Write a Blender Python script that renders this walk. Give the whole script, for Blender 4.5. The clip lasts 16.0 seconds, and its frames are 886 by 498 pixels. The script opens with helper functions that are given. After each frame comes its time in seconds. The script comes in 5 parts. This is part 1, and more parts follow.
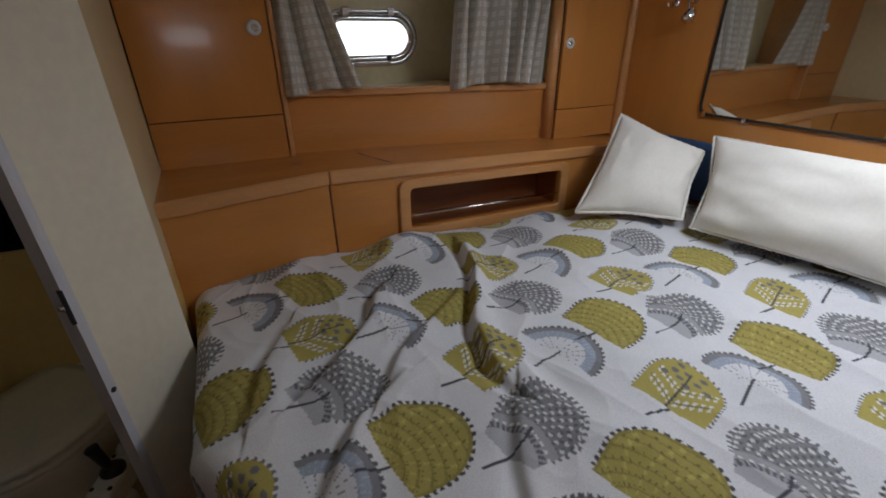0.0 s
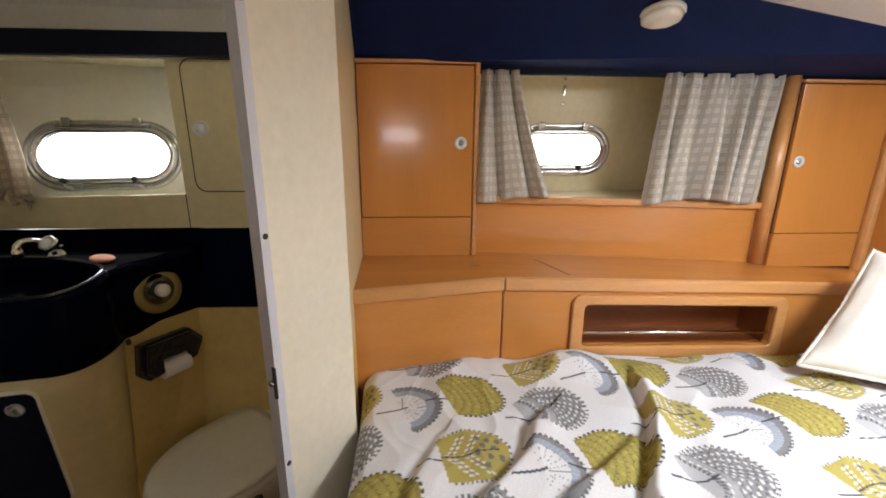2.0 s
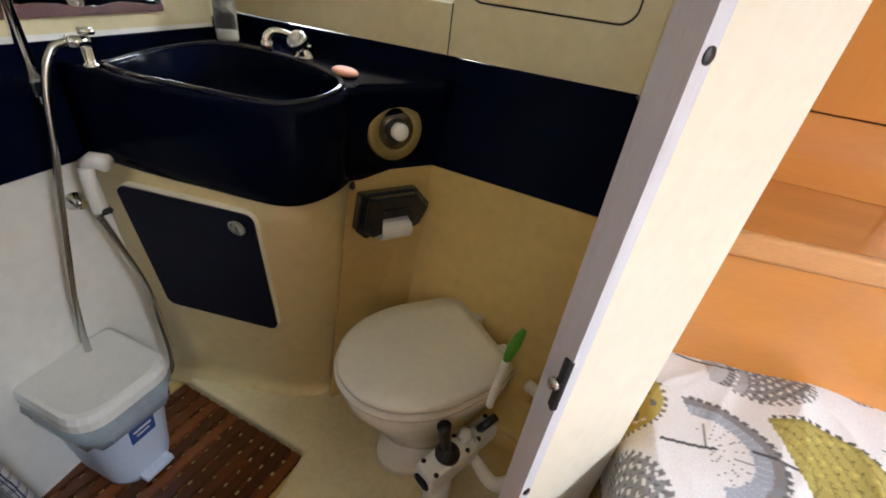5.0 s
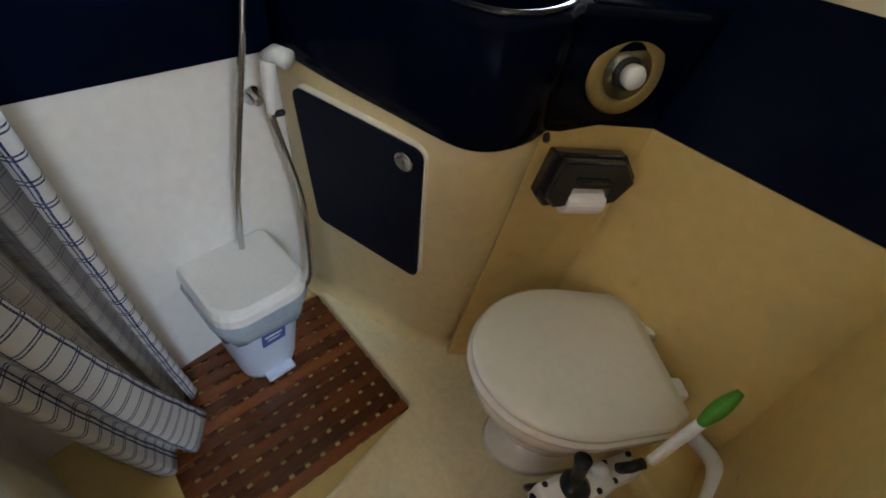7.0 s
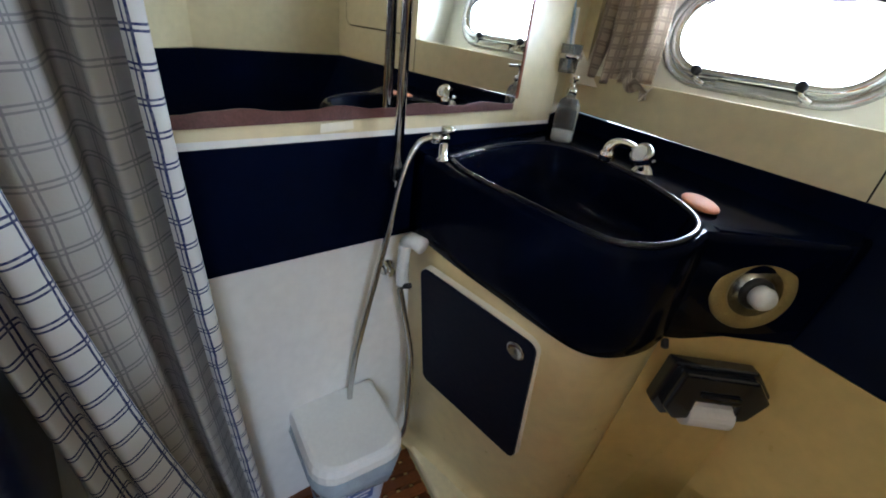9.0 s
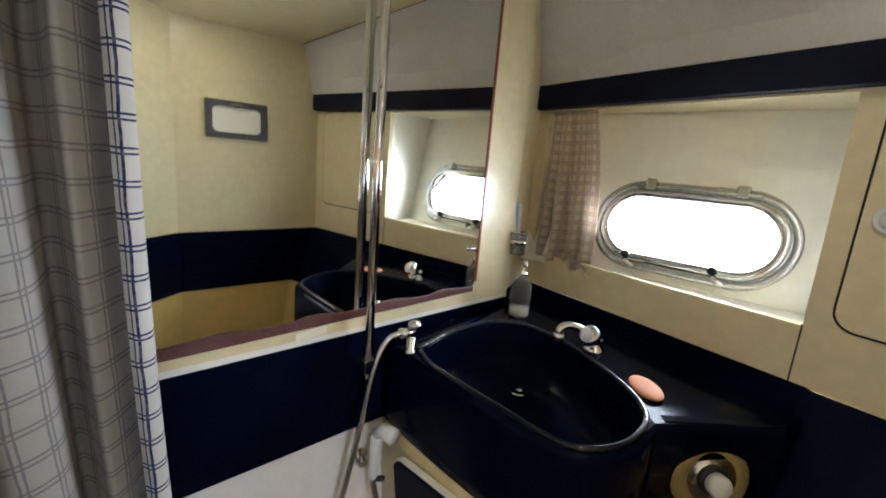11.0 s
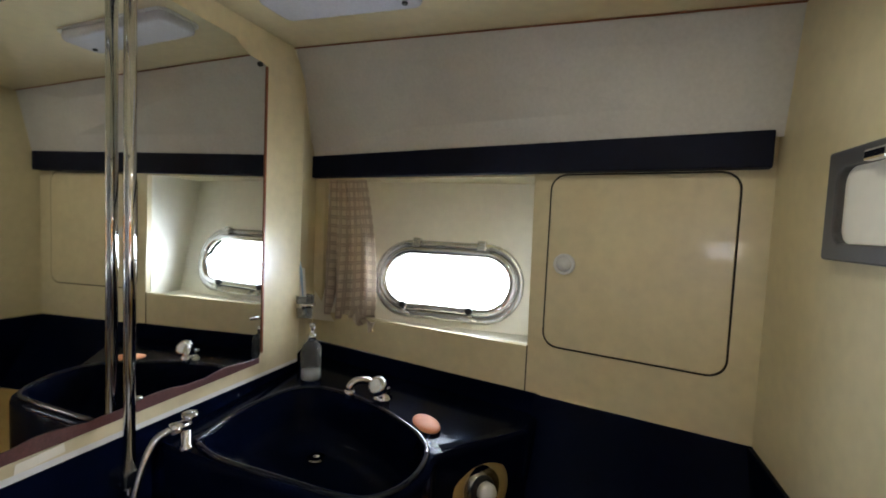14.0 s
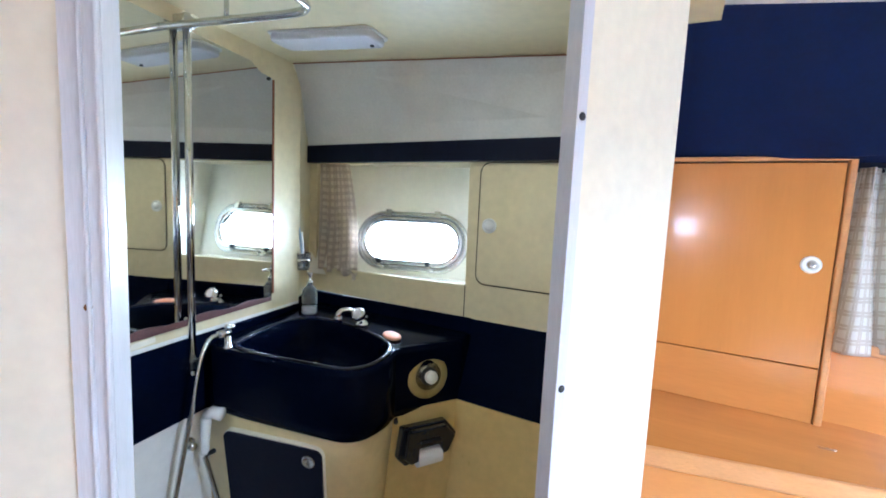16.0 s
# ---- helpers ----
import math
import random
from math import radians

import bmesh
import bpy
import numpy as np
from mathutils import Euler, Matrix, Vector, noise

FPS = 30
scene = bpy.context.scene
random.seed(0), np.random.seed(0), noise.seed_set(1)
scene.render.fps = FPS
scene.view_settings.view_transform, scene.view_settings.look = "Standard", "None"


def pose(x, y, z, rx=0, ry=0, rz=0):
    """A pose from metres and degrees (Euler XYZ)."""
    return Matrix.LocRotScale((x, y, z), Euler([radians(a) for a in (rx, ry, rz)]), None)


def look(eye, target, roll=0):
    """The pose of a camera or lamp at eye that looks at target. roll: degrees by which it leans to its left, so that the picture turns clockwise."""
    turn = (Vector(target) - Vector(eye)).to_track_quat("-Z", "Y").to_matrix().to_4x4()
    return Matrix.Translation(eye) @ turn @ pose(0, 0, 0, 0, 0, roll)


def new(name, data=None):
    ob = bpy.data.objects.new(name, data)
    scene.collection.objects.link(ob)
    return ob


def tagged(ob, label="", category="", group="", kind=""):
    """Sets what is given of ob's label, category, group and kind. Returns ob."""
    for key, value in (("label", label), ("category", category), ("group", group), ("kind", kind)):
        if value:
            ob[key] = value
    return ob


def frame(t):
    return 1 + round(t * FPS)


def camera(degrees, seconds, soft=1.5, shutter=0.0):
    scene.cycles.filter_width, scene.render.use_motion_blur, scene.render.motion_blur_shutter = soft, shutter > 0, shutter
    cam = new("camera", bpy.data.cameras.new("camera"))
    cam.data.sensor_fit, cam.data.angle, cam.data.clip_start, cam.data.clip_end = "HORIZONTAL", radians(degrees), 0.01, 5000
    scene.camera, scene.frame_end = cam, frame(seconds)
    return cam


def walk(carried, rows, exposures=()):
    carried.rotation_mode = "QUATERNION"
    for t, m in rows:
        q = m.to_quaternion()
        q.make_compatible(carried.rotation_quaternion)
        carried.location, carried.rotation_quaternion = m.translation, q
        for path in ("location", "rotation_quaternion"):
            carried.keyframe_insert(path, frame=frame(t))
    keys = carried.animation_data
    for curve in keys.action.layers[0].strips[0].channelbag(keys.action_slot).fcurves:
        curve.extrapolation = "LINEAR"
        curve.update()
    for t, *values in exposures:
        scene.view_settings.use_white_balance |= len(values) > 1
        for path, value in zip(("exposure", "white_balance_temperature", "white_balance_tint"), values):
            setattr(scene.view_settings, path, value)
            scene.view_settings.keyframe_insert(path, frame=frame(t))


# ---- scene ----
cam = camera(92.1, 16.0, 1.8)
PATH = [
    (0, (0.336, 0.422, 1.28), (1.107, 2.042, 0.397), -0.7),
    (0.5, (0.31, 0.452, 1.284), (0.789, 2.213, 0.467), -0.8),
    (1, (0.311, 0.473, 1.313), (0.584, 2.324, 0.607), -0.4),
    (1.5, (0.312, 0.493, 1.34), (0.509, 2.391, 0.743), -0.1),
    (2, (0.301, 0.49, 1.351), (0.422, 2.416, 0.826), 0.4),
    (2.5, (0.265, 0.48, 1.345), (0.311, 2.406, 0.805), 0.9),
    (3, (0.2, 0.496, 1.322), (0.199, 2.396, 0.698), 1.9),
    (3.5, (0.145, 0.58, 1.284), (-0.042, 2.421, 0.526), 3.7),
    (4, (0.118, 0.746, 1.253), (-0.355, 2.475, 0.367), 5.0),
    (4.2, (0.107, 0.802, 1.242), (-0.434, 2.49, 0.316), 5.7),
    (6.3, (-0.146, 1.012, 1.129), (-0.889, 2.315, -0.193), 11.5),
    (6.5, (-0.155, 1.028, 1.123), (-0.963, 2.259, -0.231), 11.5),
    (7, (-0.184, 1.027, 1.112), (-1.134, 2.142, -0.25), 11.5),
    (7.5, (-0.204, 1.022, 1.13), (-1.311, 2.072, -0.163), 10.7),
    (8, (-0.224, 1.014, 1.16), (-1.466, 2.004, -0.056), 10.0),
    (8.5, (-0.24, 1.005, 1.193), (-1.612, 1.96, 0.096), 8.7),
    (9, (-0.245, 1.0, 1.225), (-1.743, 1.925, 0.275), 7.3),
    (9.5, (-0.249, 0.987, 1.266), (-1.837, 1.916, 0.483), 6.4),
    (11.8, (-0.194, 0.997, 1.443), (-1.741, 2.251, 1.26), 2.5),
    (12, (-0.186, 0.999, 1.452), (-1.674, 2.33, 1.316), 2.5),
    (12.5, (-0.17, 0.998, 1.466), (-1.51, 2.481, 1.419), 2.3),
    (13, (-0.156, 0.991, 1.469), (-1.339, 2.604, 1.455), 2.5),
    (13.5, (-0.146, 0.995, 1.468), (-1.223, 2.678, 1.395), 2.0),
    (14, (-0.147, 0.968, 1.442), (-1.154, 2.692, 1.326), 2.6),
    (14.5, (-0.127, 0.933, 1.441), (-1.08, 2.68, 1.236), 2.9),
    (15, (-0.06, 0.863, 1.435), (-0.992, 2.618, 1.212), 2.9),
    (15.5, (0.059, 0.774, 1.431), (-0.909, 2.507, 1.194), 2.8),
    (16, (0.16, 0.642, 1.426), (-0.796, 2.386, 1.217), 2.6),
]
EXPOSURES = [
    (0.0, -2.55, 5900, 10), (0.6, -2.15, 6100, 10), (1.0, -1.55, 6200, 10), (1.5, -1.0, 6200, 10), (2.0, -0.7, 6250, 10), (3.0, -0.28, 6250, 10), (4.2, 0.0, 6000, 10),
    (6.3, 0.4, 5500, 8), (7.5, 0.12, 5300, 8), (9.0, 0.12, 5150, 8), (12.0, 0.22, 5800, 10), (13.0, -0.15, 5650, 10), (13.6, -0.25, 5600, 10),
    (14.5, -0.05, 5400, 9), (15.0, 0.4, 5000, 8), (15.5, 0.72, 4800, 7), (16.0, 0.7, 4650, 6),
]
walk(cam, [(t, look(eye, target, roll)) for t, eye, target, roll in PATH], EXPOSURES)

# ---- world and lights ----
world = bpy.data.worlds.new("world")
scene.world = world
world.use_nodes = True
sky = world.node_tree.nodes.new("ShaderNodeTexSky")
sky.sky_type, sky.sun_disc = "NISHITA", False
sky.sun_elevation, sky.sun_rotation = radians(40), radians(20)
world.node_tree.links.new(sky.outputs[0], world.node_tree.nodes["Background"].inputs[0])
world.node_tree.nodes["Background"].inputs[1].default_value = 0.12


def lamp(name, kind, m, power, color=(1, 1, 1), **kw):
    data = bpy.data.lights.new(name, kind)
    data.energy, data.color = power, color
    for k, v in kw.items():
        if k == "size":
            data.size = v
        if k == "size_y":
            data.shape, data.size_y = "RECTANGLE", v
        if k == "angle":
            data.angle = v
        if k == "spread":
            data.spread = v
        if k == "radius":
            data.shadow_soft_size = v
    ob = new(name, data)
    ob.matrix_world = m
    return ob


lamp("sun", "SUN", look((0, 6, 6), (0, 0, 0)), 1.0, (1, 0.97, 0.92), angle=radians(12))
# daylight that the open deck hatch above the berth lets in
lamp("hatch_light", "AREA", look((1.55, 0.72, 1.66), (1.72, 0.84, 0)), 50, (0.97, 0.98, 1.0), size=0.5, size_y=0.5)
# daylight in the porthole openings
lamp("porthole_light", "AREA", look((-0.845, 2.235, 1.265), (-0.60, 1.2, 1.0)), 5.6, (0.96, 0.98, 1.0), size=0.38, size_y=0.16)
lamp("porthole_light", "AREA", look((0.93, 2.52, 1.275), (0.93, 0, 1.0)), 3, (0.96, 0.98, 1.0), size=0.32, size_y=0.14)
lamp("porthole_light", "AREA", look((0.13, -1.27, 1.325), (0.13, 1, 1.2)), 3, (0.96, 0.98, 1.0), size=0.34, size_y=0.14)
# small recessed spot in the washroom ceiling
lamp("spot_glow", "AREA", look((-0.265, 1.433, 1.868), (-0.265, 1.433, 0)), 1.2, (1, 0.85, 0.62), size=0.05)

# ---- materials ----


def material(name, color, rough=0.5, metal=0.0, vary=0.06, scale=6.0, bump=0.0, bump_scale=200.0, spec=0.5, stretch=(1, 1, 1), dark=None, coat=0.0, trans=0.0, grain=0.5):
    """Two scales of colour variation, roughness variation and fine relief, in metres."""
    m = bpy.data.materials.new(name)
    m.use_nodes = True
    nt = m.node_tree
    b = nt.nodes["Principled BSDF"]
    n = nt.nodes.new
    link = nt.links.new
    co = n("ShaderNodeTexCoord")
    mp = n("ShaderNodeMapping")
    mp.inputs["Scale"].default_value = stretch
    link(co.outputs["Object"], mp.inputs["Vector"])
    big = n("ShaderNodeTexNoise")
    big.inputs["Scale"].default_value, big.inputs["Detail"].default_value = scale, 5
    fine = n("ShaderNodeTexNoise")
    fine.inputs["Scale"].default_value, fine.inputs["Detail"].default_value = scale * 12, 4
    link(mp.outputs[0], big.inputs["Vector"])
    link(mp.outputs[0], fine.inputs["Vector"])
    mix = n("ShaderNodeMix")
    mix.data_type = "FLOAT"
    mix.inputs[0].default_value = grain
    link(big.outputs[0], mix.inputs[2])
    link(fine.outputs[0], mix.inputs[3])
    ramp = n("ShaderNodeValToRGB")
    lo = dark or tuple(max(0, c * (1 - 2.2 * vary)) for c in color)
    hi = tuple(min(1, c * (1 + 1.2 * vary)) for c in color)
    ramp.color_ramp.elements[0].position, ramp.color_ramp.elements[1].position = 0.3, 0.7
    ramp.color_ramp.elements[0].color, ramp.color_ramp.elements[1].color = (*lo, 1), (*hi, 1)
    link(mix.outputs[0], ramp.inputs[0])
    link(ramp.outputs[0], b.inputs["Base Color"])
    rr = n("ShaderNodeMapRange")
    rr.inputs["To Min"].default_value, rr.inputs["To Max"].default_value = max(0.02, rough * 0.8), min(1, rough * 1.2)
    link(fine.outputs[0], rr.inputs["Value"])
    link(rr.outputs[0], b.inputs["Roughness"])
    b.inputs["Metallic"].default_value = metal
    b.inputs["Specular IOR Level"].default_value = spec
    b.inputs["Coat Weight"].default_value = coat
    b.inputs["Transmission Weight"].default_value = trans
    if bump:
        bt = n("ShaderNodeTexNoise")
        bt.inputs["Scale"].default_value, bt.inputs["Detail"].default_value = bump_scale, 3
        link(mp.outputs[0], bt.inputs["Vector"])
        bp = n("ShaderNodeBump")
        bp.inputs["Strength"].default_value, bp.inputs["Distance"].default_value = bump, 0.002
        link(bt.outputs[0], bp.inputs["Height"])
        link(bp.outputs[0], b.inputs["Normal"])
    return m


CREAM = material("cream_gelcoat", (0.75, 0.66, 0.41), 0.32, vary=0.05, scale=3, bump=0.05, bump_scale=60, coat=0.1)
CREAM_PANEL = material("cream_panel", (0.84, 0.79, 0.64), 0.42, vary=0.04, scale=4, bump=0.05, bump_scale=90)
# cream deepened towards yellow: shade on the low mouldings is in the colour
CREAM_SHADED = material("cream_shaded_liner", (0.72, 0.53, 0.19), 0.3, vary=0.06, scale=2.5, bump=0.05, bump_scale=50, coat=0.1)
VINYL = material("grey_vinyl", (0.66, 0.65, 0.62), 0.6, vary=0.05, scale=10, bump=0.25, bump_scale=260)
WHITE_WALL = material("white_moulding", (0.82, 0.81, 0.77), 0.35, vary=0.04, scale=3, bump=0.05, bump_scale=50)
NAVY = material("navy_gelcoat", (0.0017, 0.0034, 0.0130), 0.13, vary=0.12, scale=4, spec=0.035)
# same gelcoat as NAVY with more specular, so the rim alone shows a highlight
NAVY_RIM = material("glossier_navy_rim", (0.003, 0.005, 0.017), 0.1, vary=0.12, scale=9, spec=0.5)
# lighter than the low liner: fall of light on the front is in the colour
CABINET = material("cream_cabinet_moulding", (0.81, 0.67, 0.35), 0.3, vary=0.05, scale=2.5, bump=0.05, bump_scale=50, coat=0.1)
# paler cream: the brighter light beside the grating is in the colour
PAN = material("pale_cream_pan", (0.82, 0.72, 0.45), 0.36, vary=0.07, scale=5, bump=0.06, bump_scale=60)
NAVY_STRIP = material("navy_vinyl", (0.005, 0.007, 0.02), 0.6, vary=0.15, scale=8, bump=0.1, spec=0.15)
NAVY_LINER = material("navy_fabric_liner", (0.0055, 0.014, 0.066), 0.7, vary=0.15, scale=9, bump=0.3, bump_scale=500, spec=0.15)
CHERRY = material("cherry_wood", (0.57, 0.240, 0.055), 0.24, vary=0.055, scale=3, stretch=(0.6, 5, 4), coat=0.2, bump=0.02, bump_scale=60, grain=0.3)
CHERRY_V = material("cherry_wood_upright", (0.57, 0.238, 0.053), 0.19, vary=0.04, scale=2.5, stretch=(5, 5, 0.6), coat=0.2, bump=0.02, bump_scale=60, grain=0.25)
CHERRY_EDGE = material("cherry_edge", (0.60, 0.29, 0.10), 0.3, vary=0.08, scale=6, stretch=(0.5, 6, 6), coat=0.3)
# darkened cherry for joints and strips; inside the slot it paints the shade
CHERRY_DARK = material("cherry_darkened", (0.24, 0.075, 0.022), 0.4, vary=0.12, scale=5, stretch=(0.5, 6, 6))
CHROME = material("chrome", (0.75, 0.75, 0.75), 0.08, 1.0, vary=0.03, scale=20)
STEEL = material("brushed_steel", (0.6, 0.6, 0.58), 0.25, 1.0, vary=0.06, scale=20)
ALU = material("aluminium_trim", (0.66, 0.67, 0.71), 0.4, 0.0, vary=0.06, scale=8, stretch=(8, 8, 0.6))
MIRROR = material("mirror_glass", (0.82, 0.84, 0.82), 0.02, 1.0, vary=0.01, scale=4)
WHITE_PLASTIC = material("white_plastic", (0.80, 0.80, 0.78), 0.35, vary=0.03, scale=8)
PORCELAIN = material("porcelain", (0.80, 0.77, 0.68), 0.12, vary=0.03, scale=5, coat=0.4)
BLACK_PLASTIC = material("black_plastic", (0.012, 0.012, 0.014), 0.35, vary=0.1, scale=20)
BIN_BLUE = material("pale_blue_plastic", (0.62, 0.70, 0.86), 0.35, vary=0.04, scale=7)
SMOKED = material("smoked_plastic", (0.018, 0.020, 0.026), 0.1, vary=0.1, scale=12, coat=0.4)
PAPER = material("tissue_paper", (0.86, 0.84, 0.82), 0.9, vary=0.03, scale=20, bump=0.3, bump_scale=150)
# paler than the other creams: porthole glow in the recess is in the colour
RECESS = material("brightened_cream_lining", (0.93, 0.90, 0.78), 0.45, vary=0.03, scale=3, bump=0.05, bump_scale=60)
TEAK = material("teak_grating", (0.115, 0.035, 0.008), 0.24, vary=0.22, scale=9, stretch=(6, 1, 6), bump=0.15, bump_scale=120)
tn = TEAK.node_tree
oi, hs = tn.nodes.new("ShaderNodeObjectInfo"), tn.nodes.new("ShaderNodeHueSaturation")
mr = tn.nodes.new("ShaderNodeMapRange")
mr.inputs["To Min"].default_value, mr.inputs["To Max"].default_value = 0.7, 2.0
pw = tn.nodes.new("ShaderNodeMath")
pw.operation = "POWER"
pw.inputs[1].default_value = 2.2
tn.links.new(oi.outputs["Random"], pw.inputs[0])
tn.links.new(pw.outputs[0], mr.inputs["Value"])
tn.links.new(mr.outputs[0], hs.inputs["Value"])
tb = tn.nodes["Principled BSDF"]
tn.links.new(tb.inputs["Base Color"].links[0].from_socket, hs.inputs["Color"])
tn.links.new(hs.outputs[0], tb.inputs["Base Color"])
DARK_GAP = material("dark_gap", (0.02, 0.016, 0.01), 0.8, vary=0.1)
SOAP = material("terracotta_soap", (0.74, 0.30, 0.14), 0.6, vary=0.06, scale=30)
GREEN = material("green_bristle", (0.09, 0.30, 0.012), 0.5, vary=0.15, scale=60)
PINK_FRAME = material("purple_brown_sealant", (0.12, 0.05, 0.045), 0.5, vary=0.2, scale=20, bump=0.4, bump_scale=80)
LINEN = material("white_pillow_cotton", (0.84, 0.80, 0.72), 0.85, vary=0.03, scale=9, bump=0.35, bump_scale=700)
BLUE_PAD = material("blue_upholstery", (0.02, 0.055, 0.13), 0.8, vary=0.15, scale=14, bump=0.3, bump_scale=500)
FLOOR_WOOD = material("cabin_sole_wood", (0.12, 0.05, 0.02), 0.35, vary=0.15, scale=6, stretch=(8, 0.6, 1))
RUBBER = material("black_rubber", (0.02, 0.02, 0.02), 0.6, vary=0.1, scale=30)


def glass_material(name, color=(1, 1, 1), rough=0.02):
    m = bpy.data.materials.new(name)
    m.use_nodes = True
    b = m.node_tree.nodes["Principled BSDF"]
    b.inputs["Base Color"].default_value = (*color, 1)
    b.inputs["Roughness"].default_value = rough
    b.inputs["Transmission Weight"].default_value = 1.0
    b.inputs["IOR"].default_value = 1.45
    return m


def glow_material(name, color, power):
    m = bpy.data.materials.new(name)
    m.use_nodes = True
    b = m.node_tree.nodes["Principled BSDF"]
    b.inputs["Base Color"].default_value = (*color, 1)
    b.inputs["Emission Color"].default_value = (*color, 1)
    b.inputs["Emission Strength"].default_value = power
    return m


GLASS = glass_material("clear_glass")
THIN = glass_material("thin_clear_plastic", (0.80, 0.82, 0.81), 0.1)
THIN.node_tree.nodes["Principled BSDF"].inputs["Transmission Weight"].default_value = 0.9
THIN.node_tree.nodes["Principled BSDF"].inputs["IOR"].default_value = 1.3
THIN.node_tree.nodes["Principled BSDF"].inputs["Alpha"].default_value = 0.75
DAYLIGHT = glow_material("bright_daylight", (1.0, 1.0, 1.0), 9.0)
LAMP_GLOW = glow_material("warm_lamp_lens", (1.0, 0.86, 0.62), 6.0)
LAMP_WHITE = material("white_lamp_lens", (0.70, 0.70, 0.75), 0.25, vary=0.05, scale=12)

# ---- building helpers ----


def part(name, bm, mat, parent=None, label="", smooth=False, mats=()):
    """Links a bmesh as one mesh object, under a thing when one is given."""
    bmesh.ops.recalc_face_normals(bm, faces=bm.faces)
    me = bpy.data.meshes.new(name)
    bm.to_mesh(me)
    bm.free()
    for q in (mat, *mats):
        me.materials.append(q)
    if smooth:
        me.shade_smooth()
    ob = new(name, me)
    if parent is not None:
        ob.parent = parent
    if label:
        ob["label"] = label
    return ob


def thing(name, label, category, group=""):
    return tagged(new(name), label, category, group)


def setting(ob, label="", category=""):
    return tagged(ob, label, category, kind="structure")


def add_box(bm, lo, hi, bevel=0.0, m=None):
    r = bmesh.ops.create_cube(bm, size=1)
    mid = [(a + b) / 2 for a, b in zip(lo, hi)]
    bmesh.ops.scale(bm, vec=[b - a for a, b in zip(lo, hi)], verts=r["verts"])
    bmesh.ops.translate(bm, vec=mid, verts=r["verts"])
    if bevel:
        edges = list({e for v in r["verts"] for e in v.link_edges})
        r = bmesh.ops.bevel(bm, geom=edges, offset=bevel, segments=2, affect="EDGES", profile=0.6)
    if m is not None:
        bmesh.ops.transform(bm, matrix=m, verts=list({v for v in r["verts"]}))
    return r


def box(lo, hi, bevel=0.0, m=None):
    bm = bmesh.new()
    add_box(bm, lo, hi, bevel, m)
    return bm


def basis(o, u, n):
    """A frame at o: local x along u, local y upwards across, local z along the outward normal n."""
    u, n = Vector(u).normalized(), Vector(n).normalized()
    v = n.cross(u).normalized()
    n = u.cross(v).normalized()
    return Matrix(((u.x, v.x, n.x, o[0]), (u.y, v.y, n.y, o[1]), (u.z, v.z, n.z, o[2]), (0, 0, 0, 1)))


def rounded(w, h, r, seg=6, cx=0.0, cy=0.0):
    """A rounded rectangle as a loop of 2D points."""
    pts = []
    r = min(r, w / 2 - 1e-4, h / 2 - 1e-4)
    for qx, qy, a0 in ((1, 1, 0), (-1, 1, 90), (-1, -1, 180), (1, -1, 270)):
        for i in range(seg + 1):
            a = radians(a0 + 90 * i / seg)
            pts.append((cx + qx * (w / 2 - r) + r * math.cos(a), cy + qy * (h / 2 - r) + r * math.sin(a)))
    return pts


def add_plate(bm, outer, holes, z0, z1, m=None, bevel=0.0):
    """A flat plate with holes, from z0 to z1 along the frame's normal."""
    edges = []
    start = len(bm.verts)
    for loop in (outer, *holes):
        vs = [bm.verts.new((x, y, z0)) for x, y in loop]
        edges += [bm.edges.new((vs[i], vs[(i + 1) % len(vs)])) for i in range(len(vs))]
    r = bmesh.ops.triangle_fill(bm, use_beauty=True, use_dissolve=True, edges=edges)
    faces = [g for g in r["geom"] if isinstance(g, bmesh.types.BMFace)]
    ex = bmesh.ops.extrude_face_region(bm, geom=faces)
    top = [g for g in ex["geom"] if isinstance(g, bmesh.types.BMVert)]
    bmesh.ops.translate(bm, vec=(0, 0, z1 - z0), verts=top)
    bm.verts.ensure_lookup_table()
    vs = bm.verts[start:]
    if m is not None:
        bmesh.ops.transform(bm, matrix=m, verts=vs)


def plate(outer, holes=(), z0=0.0, z1=0.01, m=None):
    bm = bmesh.new()
    add_plate(bm, outer, holes, z0, z1, m)
    return bm


def add_prism(bm, poly, z0, z1):
    """An upright prism over a plan polygon; z0 and z1 may be functions of (x, y)."""
    f0 = z0 if callable(z0) else (lambda x, y: z0)
    f1 = z1 if callable(z1) else (lambda x, y: z1)
    lo = [bm.verts.new((x, y, f0(x, y))) for x, y in poly]
    hi = [bm.verts.new((x, y, f1(x, y))) for x, y in poly]
    bm.faces.new(lo[::-1])
    bm.faces.new(hi)
    k = len(poly)
    for i in range(k):
        bm.faces.new((lo[i], lo[(i + 1) % k], hi[(i + 1) % k], hi[i]))


def prism(poly, z0, z1):
    bm = bmesh.new()
    add_prism(bm, poly, z0, z1)
    return bm


def slab(a, b, c, d, t):
    """A four-cornered panel of thickness t, laid behind its face (a, b, c, d counter-clockwise from the front)."""
    bm = bmesh.new()
    p = [Vector(q) for q in (a, b, c, d)]
    n = (p[1] - p[0]).cross(p[3] - p[0]).normalized()
    f = [bm.verts.new(q) for q in p]
    g = [bm.verts.new(q - n * t) for q in p]
    bm.faces.new(f)
    bm.faces.new(g[::-1])
    for i in range(4):
        bm.faces.new((f[i], g[i], g[(i + 1) % 4], f[(i + 1) % 4]))
    return bm


